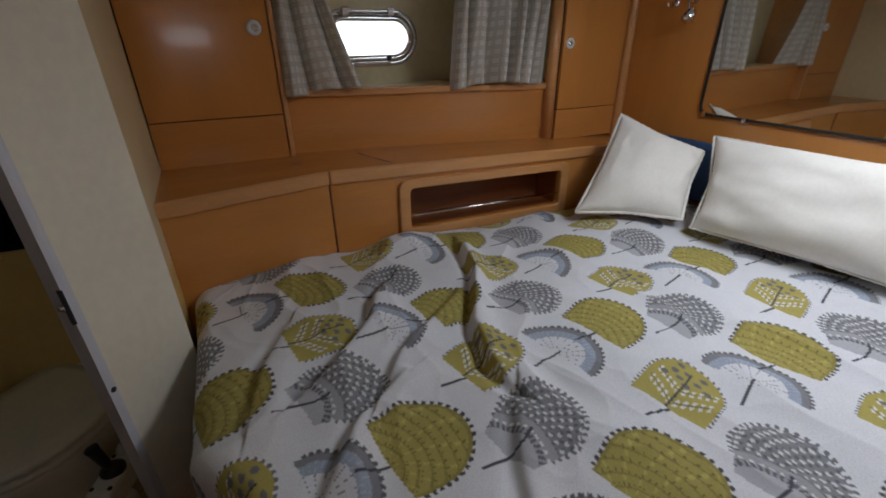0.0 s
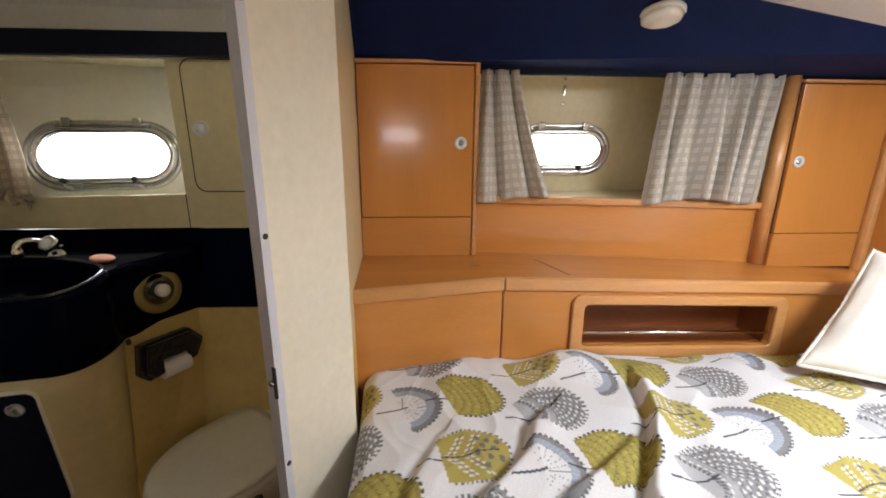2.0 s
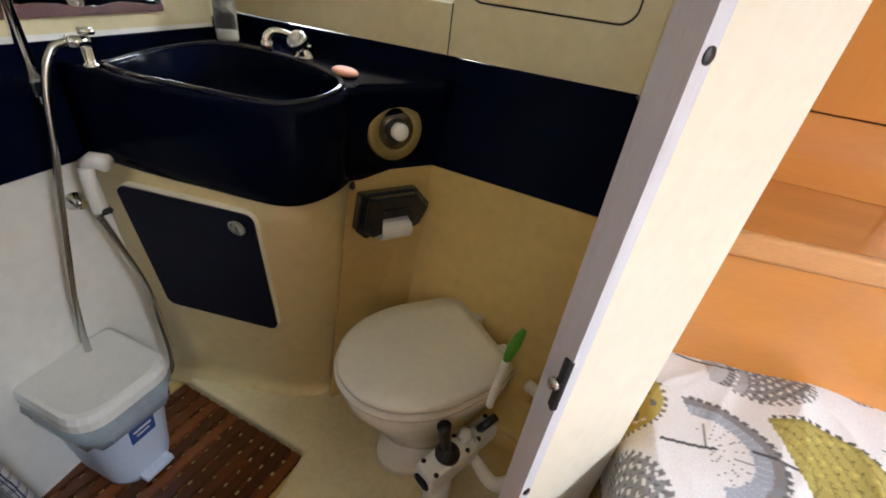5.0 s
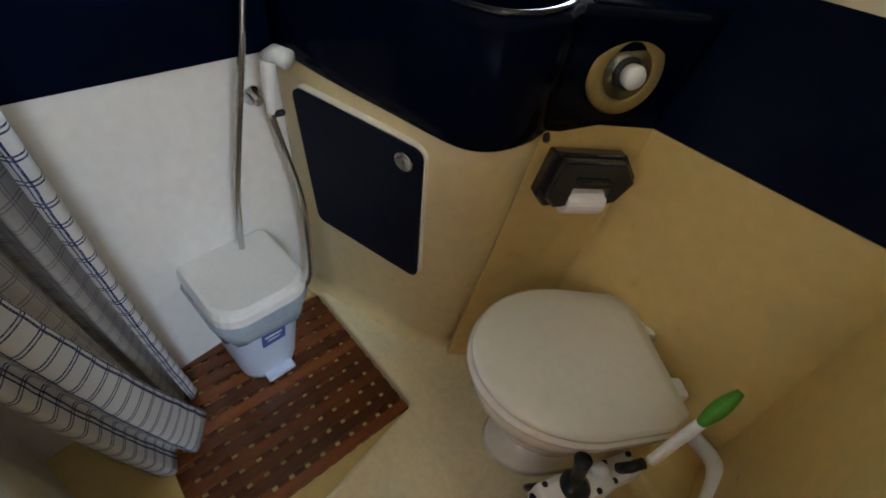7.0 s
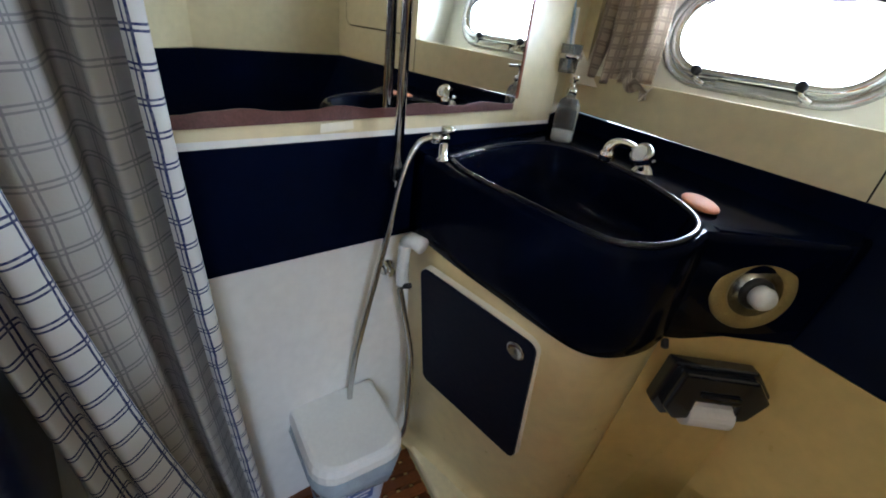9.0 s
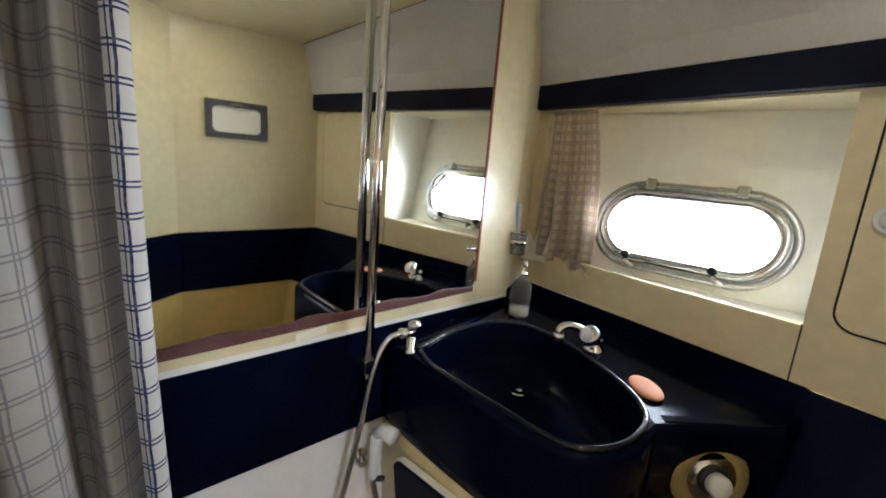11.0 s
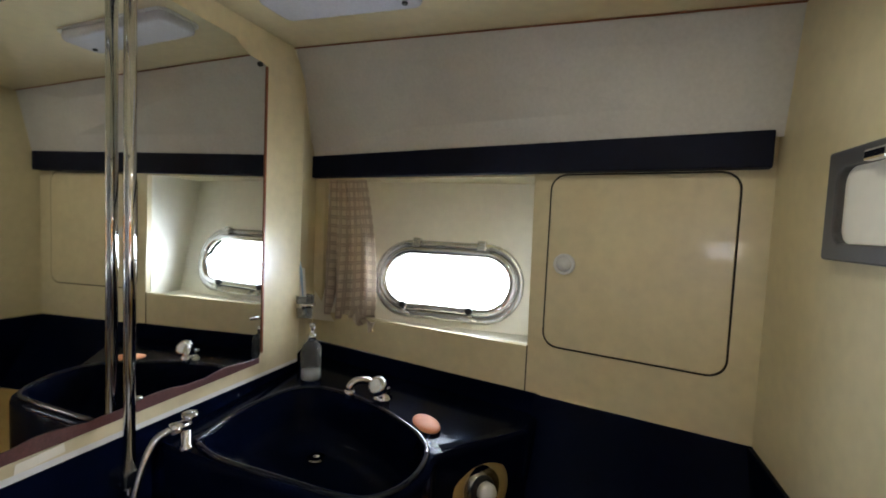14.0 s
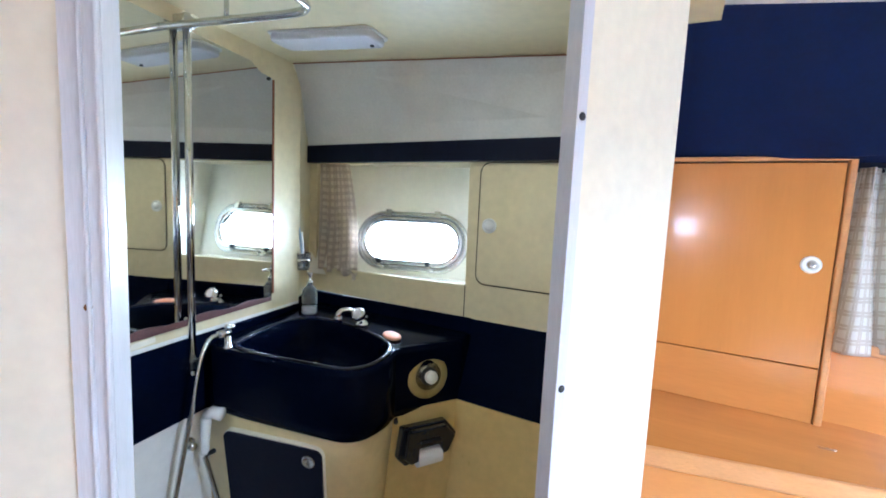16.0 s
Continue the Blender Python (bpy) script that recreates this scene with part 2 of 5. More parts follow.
def smooth_line(pts, n=8):
    """A Catmull-Rom line through the points."""
    p = [Vector(q) for q in pts]
    p = [2 * p[0] - p[1]] + p + [2 * p[-1] - p[-2]]
    out = []
    for i in range(1, len(p) - 2):
        for k in range(n):
            t = k / n
            a, b, c, d = p[i - 1], p[i], p[i + 1], p[i + 2]
            out.append(0.5 * (2 * b + (c - a) * t + (2 * a - 5 * b + 4 * c - d) * t * t + (3 * b - a - 3 * c + d) * t ** 3))
    out.append(p[-2])
    return out


def add_tube(bm, pts, r, seg=10, ripple=0.0):
    """A round tube along a line; ripple makes it a ribbed hose."""
    pts = [Vector(q) for q in pts]
    rings = []
    side = None
    for i, q in enumerate(pts):
        d = (pts[min(i + 1, len(pts) - 1)] - pts[max(i - 1, 0)]).normalized()
        if side is None:
            side = d.orthogonal().normalized()
        side = (side - d * side.dot(d)).normalized()
        up = d.cross(side)
        rad = (r(i / max(1, len(pts) - 1)) if callable(r) else r) * (1 + (ripple if i % 2 else -ripple))
        rings.append([bm.verts.new(q + (side * math.cos(2 * math.pi * k / seg) + up * math.sin(2 * math.pi * k / seg)) * rad) for k in range(seg)])
    for a, b in zip(rings, rings[1:]):
        for k in range(seg):
            bm.faces.new((a[k], a[(k + 1) % seg], b[(k + 1) % seg], b[k]))
    bm.faces.new(rings[0][::-1])
    bm.faces.new(rings[-1])


def tube(pts, r, seg=10, ripple=0.0):
    bm = bmesh.new()
    add_tube(bm, pts, r, seg, ripple)
    return bm


def add_lathe(bm, profile, m, seg=28):
    """A turned shape: (radius, height) pairs about the frame's normal."""
    rings = []
    for r, h in profile:
        rings.append([bm.verts.new(m @ Vector((r * math.cos(2 * math.pi * k / seg), r * math.sin(2 * math.pi * k / seg), h))) for k in range(seg)])
    for a, b in zip(rings, rings[1:]):
        for k in range(seg):
            bm.faces.new((a[k], a[(k + 1) % seg], b[(k + 1) % seg], b[k]))
    bm.faces.new(rings[0][::-1])
    bm.faces.new(rings[-1])


def lathe(profile, m, seg=28):
    bm = bmesh.new()
    add_lathe(bm, profile, m, seg)
    return bm


def add_loft(bm, loops, close=True, caps=True):
    rings = [[bm.verts.new(p) for p in loop] for loop in loops]
    for a, b in zip(rings, rings[1:]):
        k = len(a)
        for i in range(k if close else k - 1):
            bm.faces.new((a[i], a[(i + 1) % k], b[(i + 1) % k], b[i]))
    if caps:
        bm.faces.new(rings[0][::-1])
        bm.faces.new(rings[-1])
    return rings


def loft(loops, close=True, caps=True):
    bm = bmesh.new()
    add_loft(bm, loops, close, caps)
    return bm


def mod(ob, kind, **kw):
    q = ob.modifiers.new(kind.lower(), kind)
    for k, v in kw.items():
        if k == "width":
            q.width = v
        if k == "segments":
            q.segments = v
        if k == "thickness":
            q.thickness = v
        if k == "levels":
            q.levels, q.render_levels = v, v
        if k == "offset":
            q.offset = v
        if k == "limit":
            q.limit_method, q.angle_limit = "ANGLE", v
    return ob


def soft_edges(ob, w=0.003, seg=2):
    return mod(ob, "BEVEL", width=w, segments=seg, limit=radians(35))


# ---- the plan ----
FLOOR = -0.06
HULL = 2.02
TRIM = Vector((0.028, 1.235, 0))     # end of the partition, beside the doorway
CORNER = Vector((-0.022, 2.02, 0))   # partition meets hull
JAMB = Vector((-0.349, 0.861, 0))    # far jamb of the doorway
PANEL = Vector((0.144, 1.43, 0))     # berth end of the cream bulkhead panel
MIR = Vector((-1.1992, 1.89, 0))      # mirror wall meets the corner moulding


def mirror_x(y):
    return -1.104 - 0.1763 * (y - 1.35)


def roof(x, y=0):
    return 1.942 - 0.0627 * (x + 1.247)


MIR_END_Y = 0.60

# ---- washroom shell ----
setting(part("floor", prism([(-1.6, 0.2), (0.06, 0.2), (0.06, 2.1), (-1.6, 2.1)], FLOOR - 0.05, FLOOR - 0.012), CREAM_SHADED), "cream moulded washroom floor pan", "floor")
setting(part("ceiling", prism([(-1.7, 0.1), (0.2, 0.1), (0.2, 2.2), (-1.7, 2.2)], lambda x, y: roof(x), lambda x, y: roof(x) + 0.03), CREAM), "cream gelcoat washroom ceiling", "ceiling")

# hull side above the counter, with the porthole recess cut through it
U = basis((-1.36, HULL, 1.02), (1, 0, 0), (0, -1, 0))
NICHE = [(0.125, 0.105), (0.863, 0.118), (0.858, 0.553), (0.125, 0.553)]
setting(part("wall_hull", plate([(0.0, 0), (1.345, 0), (1.345, 0.64), (0.0, 0.64)], [NICHE], -0.02, 0.0, U), CREAM), "cream hull-side panel around the porthole recess", "wall")
RDIR = Vector((1, 0.24, 0)).normalized()
RNOR = Vector((RDIR.y, -RDIR.x, 0))
RCEN = Vector((-0.817, 2.146, 1.262))
RU = basis(RCEN, RDIR, RNOR + Vector((0, 0, 0.24)))
setting(part("wall_recess", plate([(-0.47, -0.17), (0.39, -0.17), (0.39, 0.36), (-0.47, 0.36)], [rounded(0.42, 0.18, 0.10, 8)], -0.03, 0.0, RU), RECESS), "cream hull lining at the back of the porthole recess", "wall")
setting(part("wall_recess_side", prism([(-0.5, 2.04), (-0.488, 2.04), (-0.465, 2.36), (-0.48, 2.36)], 1.10, 1.61), RECESS), "cream side of the porthole recess", "wall")
setting(part("window_sill", prism([(-1.27, 2.04), (-0.49, 2.04), (-0.47, 2.25), (-1.27, 2.10)], 1.105, 1.124), RECESS), "cream recess sill", "sill")
setting(part("wall_recess_top", prism([(-1.29, 2.0), (-0.47, 2.0), (-0.45, 2.38), (-1.29, 2.24)], 1.58, 1.60), CREAM), "cream top of the porthole recess", "wall")
# slanted vinyl panel and the strip below it
setting(part("wall_slant", slab((-1.31, 2.0, 1.645), (0.02, 2.0, 1.637), (0.04, 1.950, roof(0) + 0.012), (-1.215, 1.838, roof(-1.2) + 0.012), 0.02), VINYL), "pale grey vinyl panel sloping up to the ceiling", "wall")
bead = [(-1.192, 1.843, roof(-1.19) - 0.002), (0.0, 1.951, roof(0) - 0.002)]
setting(part("trim_bead", tube(bead, 0.002, 8), CHERRY_DARK), "brown bead where the vinyl meets the ceiling", "trim")
setting(part("trim_bead", tube([(-1.272, 1.994, 1.65), (-1.222, 1.920, 1.79), (-1.192, 1.845, roof(-1.19) - 0.004)], 0.004, 8), CREAM_PANEL), "cream bead at the end of the vinyl panel", "trim")
setting(part("trim_strip", box((-1.293, 1.985, 1.578), (-0.026, 2.03, 1.649), 0.004), NAVY_STRIP), "navy vinyl strip above the porthole recess", "trim")
# mirror wall, and the moulded return between mirror and hull
a, b = Vector((mirror_x(MIR_END_Y), MIR_END_Y, 0)), MIR
wn = Vector((1.0, 0.1763, 0)).normalized()
W = basis(a, b - a, wn)
LEN = (b - a).length
for nm, mt, z0_, z1_ in (("wall_mirror_lower", WHITE_WALL, FLOOR - 0.02, 1.0), ("wall_mirror_upper", CREAM, 1.0, None)):
    setting(part(nm, prism([a.xy, b.xy, (b - wn * 0.05).xy, (a - wn * 0.05).xy], z0_, z1_ or (lambda x, y: roof(x) + 0.01)), mt), "moulded wall carrying the mirror", "wall")
setting(part("wall_return", prism([(-1.1992, 1.89), (-1.25, 1.965), (-1.288, 2.04), (-1.42, 2.05), (-1.42, 1.88)], FLOOR, lambda x, y: roof(x) + 0.01), CREAM), "cream moulded return beside the mirror", "wall")
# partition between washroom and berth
# lower half takes the deeper cream, with its shade in the colour
for nm, mt, z0_, z1_ in (("wall_partition_lower", CREAM_SHADED, FLOOR - 0.02, 0.766), ("wall_partition", CREAM, 0.766, 2.0)):
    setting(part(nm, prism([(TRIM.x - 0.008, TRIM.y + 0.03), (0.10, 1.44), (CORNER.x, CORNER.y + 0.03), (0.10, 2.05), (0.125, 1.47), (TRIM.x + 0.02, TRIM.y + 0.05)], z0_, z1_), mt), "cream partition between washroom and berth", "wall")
# bulkhead panel beside the doorway
q = (PANEL - TRIM).normalized()
qn = Vector((q.y, -q.x, 0))
setting(part("wall_bulkhead", prism([(TRIM + q * 0.012).xy, PANEL.xy, (PANEL - qn * 0.03).xy, (TRIM + q * 0.012 - qn * 0.020).xy], FLOOR - 0.02, 2.05), CREAM_PANEL), "cream bulkhead panel beside the doorway", "wall")
setting(part("door_trim", prism([(TRIM + qn * 0.004 - q * 0.004).xy, (TRIM + q * 0.014 + qn * 0.004).xy, (TRIM + q * 0.014 - qn * 0.022).xy, (TRIM - q * 0.004 - qn * 0.022).xy], FLOOR, 2.03), ALU), "aluminium edge trim with dark screws", "trim")
# far jamb and the bulkhead beyond it
jd = Vector((-1, -1, 0)).normalized()
jn = Vector((1, -1, 0)).normalized()
setting(part("wall_bulkhead_far", prism([(JAMB + jd * 0.031).xy, (JAMB - jn * 0.03 + jd * 0.031).xy, (-1.3, 0.62), (-1.3, 0.3), (JAMB + jd * 0.6).xy], FLOOR - 0.02, 2.03), CREAM_PANEL), "cream bulkhead beyond the doorway", "wall")
setting(part("wall_band_bulkhead", prism([(-0.395, 0.8635), (-1.05, 0.6905), (-1.05, 0.680), (-0.395, 0.852)], 0.58, 1.02), NAVY), "navy band on the bulkhead behind the shower curtain", "wall")
setting(part("door_jamb", prism([JAMB.xy, (JAMB - jn * 0.035).xy, (JAMB - jn * 0.035 + jd * 0.036).xy, (JAMB + jn * 0.006 + jd * 0.036).xy, (JAMB + jn * 0.006).xy], FLOOR, 2.03), ALU), "aluminium door jamb", "jamb")

for d0, d1, up_ in ((0.001, 0.006, 0.012), (0.0165, 0.0205, 0.0105)):
    setting(soft_edges(part("trim_jamb_ridge", prism([(JAMB + jd * d0 + jn * 0.004).xy, (JAMB + jd * d1 + jn * 0.004).xy, (JAMB + jd * d1 + jn * up_).xy, (JAMB + jd * d0 + jn * up_).xy], FLOOR, 2.03), ALU), 0.002), "raised rib of the aluminium jamb", "trim")

# ---- navy bands and lower mouldings ----
setting(part("wall_band_hull", slab((-0.47, 1.907, 0.765), (0.02, 1.895, 0.765), (0.0, 2.016, 1.022), (-0.47, 2.016, 1.02), 0.02), NAVY), "navy gelcoat band along the hull", "wall")
setting(part("wall_band_partition", prism([(0.022, 1.285), (0.0965, 1.441), (CORNER.x - 0.003, CORNER.y - 0.004), (CORNER.x + 0.02, CORNER.y), (0.12, 1.445), (0.04, 1.28)], 0.765, 1.02), NAVY), "navy band on the partition", "wall")
bm = bmesh.new()
add_plate(bm, [(0, 0.74), (LEN, 0.74), (LEN, 0.99), (0, 0.985)], [], 0.0, 0.004, W)
setting(part("wall_band_mirror", bm, NAVY), "navy band under the mirror", "wall")
setting(part("wall_backsplash", slab((-1.32, 2.013, 0.93), (-0.465, 2.013, 0.93), (-0.465, 2.016, 1.022), (-1.32, 2.016, 1.016), 0.03), NAVY), "navy splashback behind the washbasin", "wall")
setting(part("wall_band_return", prism([(-1.196, 1.888), (-1.246, 1.963), (-1.284, 2.038), (-1.30, 2.04), (-1.21, 1.888)], 0.93, 1.016), NAVY), "navy splashback corner", "wall")
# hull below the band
setting(part("wall_hull_lower", slab((-0.60, 1.83, FLOOR), (0.12, 1.76, FLOOR), (0.03, 1.897, 0.763), (-0.47, 1.908, 0.763), 0.02), CREAM_SHADED), "cream moulded hull side below the band", "wall")
setting(part("wall_facet", slab((-0.62, 1.66, FLOOR), (-0.47, 1.84, FLOOR), (-0.452, 1.903, 0.765), (-0.572, 1.705, 0.77), 0.02), CREAM_SHADED), "cream moulded facet holding the paper dispenser", "wall")
setting(part("wall_facet_band", slab((-0.572, 1.703, 0.772), (-0.452, 1.901, 0.767), (-0.45, 1.93, 0.97), (-0.572, 1.73, 0.97), 0.02), NAVY), "navy facet holding the round vent", "wall")

# ---- cabin shell ----
setting(part("floor_cabin", prism([(-0.9, -1.2), (2.4, -1.2), (2.4, 2.6), (0.1, 2.6), (0.1, 1.3), (-0.36, 0.86), (-0.9, 0.4)], FLOOR - 0.05, FLOOR - 0.002), FLOOR_WOOD), "dark wooden cabin sole", "floor")
def cabin_roof(x):
    return 1.905 - 0.152 * max(x, -0.4)


bm = bmesh.new()
for px0, px1, py0, py1 in ((-0.9, 0.0, -1.2, 0.86), (0.0, 1.28, -1.2, 1.82), (1.28, 1.82, -1.2, 0.45), (1.28, 1.82, 0.99, 1.82), (1.82, 2.4, -1.2, 1.82)):
    add_prism(bm, [(px0, py0), (px1, py0), (px1, py1), (px0, py1)], lambda x, y: cabin_roof(x), lambda x, y: cabin_roof(x) + 0.03)
setting(part("ceiling_cabin", bm, WHITE_WALL), "white cabin ceiling with a hatch opening", "ceiling")
for nm, lo, hi in (("wall_west", (-0.95, -1.2, FLOOR), (-0.9, 0.4, 2.0)), ("wall_outer", (-1.6, 2.14, FLOOR), (-0.0, 2.16, 1.0))):
    setting(part(nm, box(lo, hi), CHERRY_V if nm != "wall_outer" else CREAM), "plain closing wall", "wall")
setting(part("wall_south", plate([(-0.95, FLOOR), (2.4, FLOOR), (2.4, 2.0), (-0.95, 2.0)], [rounded(0.40, 0.18, 0.09, 8, 0.13, 1.325)], -0.03, 0.0, basis((0, -1.2, 0), (1, 0, 0), (0, -1, 0))), CHERRY_V), "plain cabin side with a porthole opening", "wall")
setting(part("backdrop", box((-0.4, -1.62, 0.9), (0.7, -1.61, 1.8)), DAYLIGHT), "bright daylight beyond the far porthole", "backdrop")
setting(part("wall_navy_slant", slab((0.06, 2.05, 1.575), (2.05, 2.05, 1.54), (2.05, 1.76, cabin_roof(2.05)), (0.06, 1.76, cabin_roof(0.06)), 0.02), NAVY_LINER), "navy fabric liner sloping up to the cabin ceiling", "wall")
# berth niche back with porthole
CU = basis((0.4, 2.33, 1.0), (1, 0, 0), (0, -1, -0.05))
setting(part("wall_berth_hull", plate([(0, 0), (1.4, 0), (1.4, 0.7), (0, 0.7)], [rounded(0.38, 0.17, 0.085, 8, 0.515, 0.285)], -0.03, 0.0, CU), CREAM), "cream hull lining around the berth porthole", "wall")
setting(part("wall_head", box((2.05, -1.2, FLOOR), (2.10, 2.35, 2.0)), CHERRY_V), "varnished cherry head bulkhead", "wall")

# ---- patterned cloth ----


def check_material(name, ground, line, pitch, width, gap=0.24, trans=0.0):
    """Woven check: double lines both ways across the cloth's own surface, in metres."""
    m = bpy.data.materials.new(name)
    m.use_nodes = True
    nt = m.node_tree
    n, link = nt.nodes.new, nt.links.new
    b = nt.nodes["Principled BSDF"]
    uv = n("ShaderNodeUVMap")
    sep = n("ShaderNodeSeparateXYZ")
    wob = n("ShaderNodeTexNoise")
    wob.inputs["Scale"].default_value = 14
    add = n("ShaderNodeVectorMath")
    add.operation = "MULTIPLY_ADD"
    add.inputs[1].default_value = (0.006, 0.006, 0)
    link(uv.outputs[0], wob.inputs["Vector"])
    link(wob.outputs["Color"], add.inputs[0])
    link(uv.outputs[0], add.inputs[2])
    link(add.outputs[0], sep.inputs[0])

    def math_node(op, a, c):
        q = n("ShaderNodeMath")
        q.operation = op
        for k, v in enumerate((a, c)):
            if isinstance(v, (int, float)):
                q.inputs[k].default_value = v
            elif v is not None:
                link(v, q.inputs[k])
        return q.outputs[0]

    masks = []
    for axis in (0, 1):
        for shift in (0.0, gap):
            t = math_node("FRACT", math_node("ADD", math_node("DIVIDE", sep.outputs[axis], pitch), shift), None)
            masks.append(math_node("LESS_THAN", math_node("ABSOLUTE", math_node("SUBTRACT", t, 0.5), None), width))
    total = masks[0]
    for q in masks[1:]:
        total = math_node("MAXIMUM", total, q)
    fade = n("ShaderNodeTexNoise")
    fade.inputs["Scale"].default_value, fade.inputs["Detail"].default_value = 160, 2
    link(uv.outputs[0], fade.inputs["Vector"])
    amount = math_node("MULTIPLY", total, math_node("MULTIPLY_ADD", fade.outputs[0], 0.9))
    mix = n("ShaderNodeMix")
    mix.data_type = "RGBA"
    link(amount, mix.inputs[0])
    shade = n("ShaderNodeValToRGB")
    shade.color_ramp.elements[0].color = (*[c * 0.88 for c in ground], 1)
    shade.color_ramp.elements[1].color = (*ground, 1)
    big = n("ShaderNodeTexNoise")
    big.inputs["Scale"].default_value = 7
    link(uv.outputs[0], big.inputs["Vector"])
    link(big.outputs[0], shade.inputs[0])
    link(shade.outputs[0], mix.inputs[6])
    mix.inputs[7].default_value = (*line, 1)
    link(mix.outputs[2], b.inputs["Base Color"])
    b.inputs["Roughness"].default_value = 0.85
    bp = n("ShaderNodeBump")
    bp.inputs["Strength"].default_value, bp.inputs["Distance"].default_value = 0.4, 0.001
    link(fade.outputs[0], bp.inputs["Height"])
    link(bp.outputs[0], b.inputs["Normal"])
    if trans:
        tl = n("ShaderNodeBsdfTranslucent")
        link(mix.outputs[2], tl.inputs[0])
        ms = n("ShaderNodeMixShader")
        ms.inputs[0].default_value = trans
        link(b.outputs[0], ms.inputs[1])
        link(tl.outputs[0], ms.inputs[2])
        link(ms.outputs[0], nt.nodes["Material Output"].inputs[0])
    return m


SHOWER_CLOTH = check_material("shower_curtain_check", (0.66, 0.65, 0.63), (0.010, 0.020, 0.11), 0.040, 0.036, 0.17, trans=0.12)
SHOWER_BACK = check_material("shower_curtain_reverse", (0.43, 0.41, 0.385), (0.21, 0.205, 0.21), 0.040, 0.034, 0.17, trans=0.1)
CURTAIN_CLOTH = check_material("beige_check_cotton", (0.86, 0.78, 0.66), (0.58, 0.50, 0.42), 0.030, 0.09, trans=0.6)
BERTH_CLOTH = check_material("pale_check_cotton", (0.84, 0.81, 0.75), (0.62, 0.56, 0.48), 0.034, 0.09, trans=0.35)


def cloth(name, surface, nu, nv, width, height, mat, parent=None, thick=0.0015, back=None):
    """A hanging cloth: surface(s, t) gives the place for s and t from 0 to 1; its UV map is in metres of cloth."""
    me = bpy.data.meshes.new(name)
    verts = [surface(i / nu, j / nv) for j in range(nv + 1) for i in range(nu + 1)]
    faces = [(j * (nu + 1) + i, j * (nu + 1) + i + 1, (j + 1) * (nu + 1) + i + 1, (j + 1) * (nu + 1) + i) for j in range(nv) for i in range(nu)]
    me.from_pydata(verts, [], faces)
    lay = me.uv_layers.new(name="UVMap")
    run = [width * i / nu for i in range(nu + 1)]
    if not width:
        mid = nv // 2 * (nu + 1)
        run = [0.0]
        for i in range(nu):
            run.append(run[-1] + (Vector(verts[mid + i + 1]) - Vector(verts[mid + i])).length)
    for lp in me.loops:
        j, i = divmod(lp.vertex_index, nu + 1)
        lay.data[lp.index].uv = (run[i], height * j / nv)
    me.materials.append(mat)
    if back is not None:
        me.materials.append(back)
    me.shade_smooth()
    ob = new(name, me)
    if parent is not None:
        ob.parent = parent
    mod(ob, "SOLIDIFY", thickness=thick)
    if back is not None:
        ob.modifiers[0].material_offset = 1
    return ob


# ---- washroom: mirror, rail and hoses ----


def wall_u(y):
    """Distance along the mirror wall of the place at y."""
    return (Vector((mirror_x(y), y, 0)) - a).length


mirror = thing("wall_mirror_glass", "large frameless mirror with a clipped corner and stained lower edge", "mirror")
part("glass", plate([(0.02, 1.028), (wall_u(1.705), 1.045), (wall_u(1.722), 1.052), (wall_u(1.728), 1.07), (wall_u(1.726), 1.842), (wall_u(1.715), 1.847), (wall_u(1.672), 1.850), (wall_u(1.645), 1.862), (wall_u(1.625), 1.876), (wall_u(1.40), 1.882), (0.02, 1.905)], [], 0.003, 0.007, W), MIRROR, mirror)
bm = bmesh.new()
rng = random.Random(3)
k = 40
lo = [(0.02 + (wall_u(1.72) - 0.02) * i / k, 1.018 + 0.017 * i / k) for i in range(k + 1)]
hi = [(x, z + 0.017 + 0.012 * (1 - i / k) + 0.004 * math.sin(i * 0.9) + rng.uniform(-0.002, 0.002)) for i, (x, z) in enumerate(lo)]
add_plate(bm, lo + hi[::-1], [], 0.0075, 0.0095, W)
part("stained_edge", bm, PINK_FRAME, mirror, "flaking purple-brown silvering along the bottom")
part("edge_strip", plate([(wall_u(1.7275), 1.062), (wall_u(1.7325), 1.062), (wall_u(1.7315), 1.842), (wall_u(1.7265), 1.842)], [], 0.002, 0.010, W), CHERRY_DARK, mirror)
for uu, zz in ((wall_u(1.705), 1.840), (wall_u(1.708), 1.060)):
    part("mirror_clip", plate(rounded(0.012, 0.012, 0.005, 4, uu, zz), [], 0.007, 0.011, W), BLACK_PLASTIC, mirror)
part("tape", plate([(wall_u(1.20), 1.005), (wall_u(1.27), 1.010), (wall_u(1.268), 1.026), (wall_u(1.202), 1.022)], [], 0.0098, 0.0108, W), CREAM_PANEL, mirror, "scrap of cream tape")

rail = thing("shower_rail", "vertical chrome shower rail held off the mirror wall by brackets", "shower rail")
PX, PY = -1.074, 1.369
part("pole", tube([(PX, PY, 0.885), (PX, PY, 1.915)], 0.0105, 14), CHROME, rail, smooth=True)
for z, nm in ((0.915, "bracket"), (1.893, "bracket")):
    bm = box((-0.032, -0.018, -0.016), (0.013, 0.018, 0.016), 0.004, Matrix.Translation((PX, PY, z)) @ Matrix.Rotation(radians(12), 4, "Z"))
    part(nm, bm, STEEL, rail)

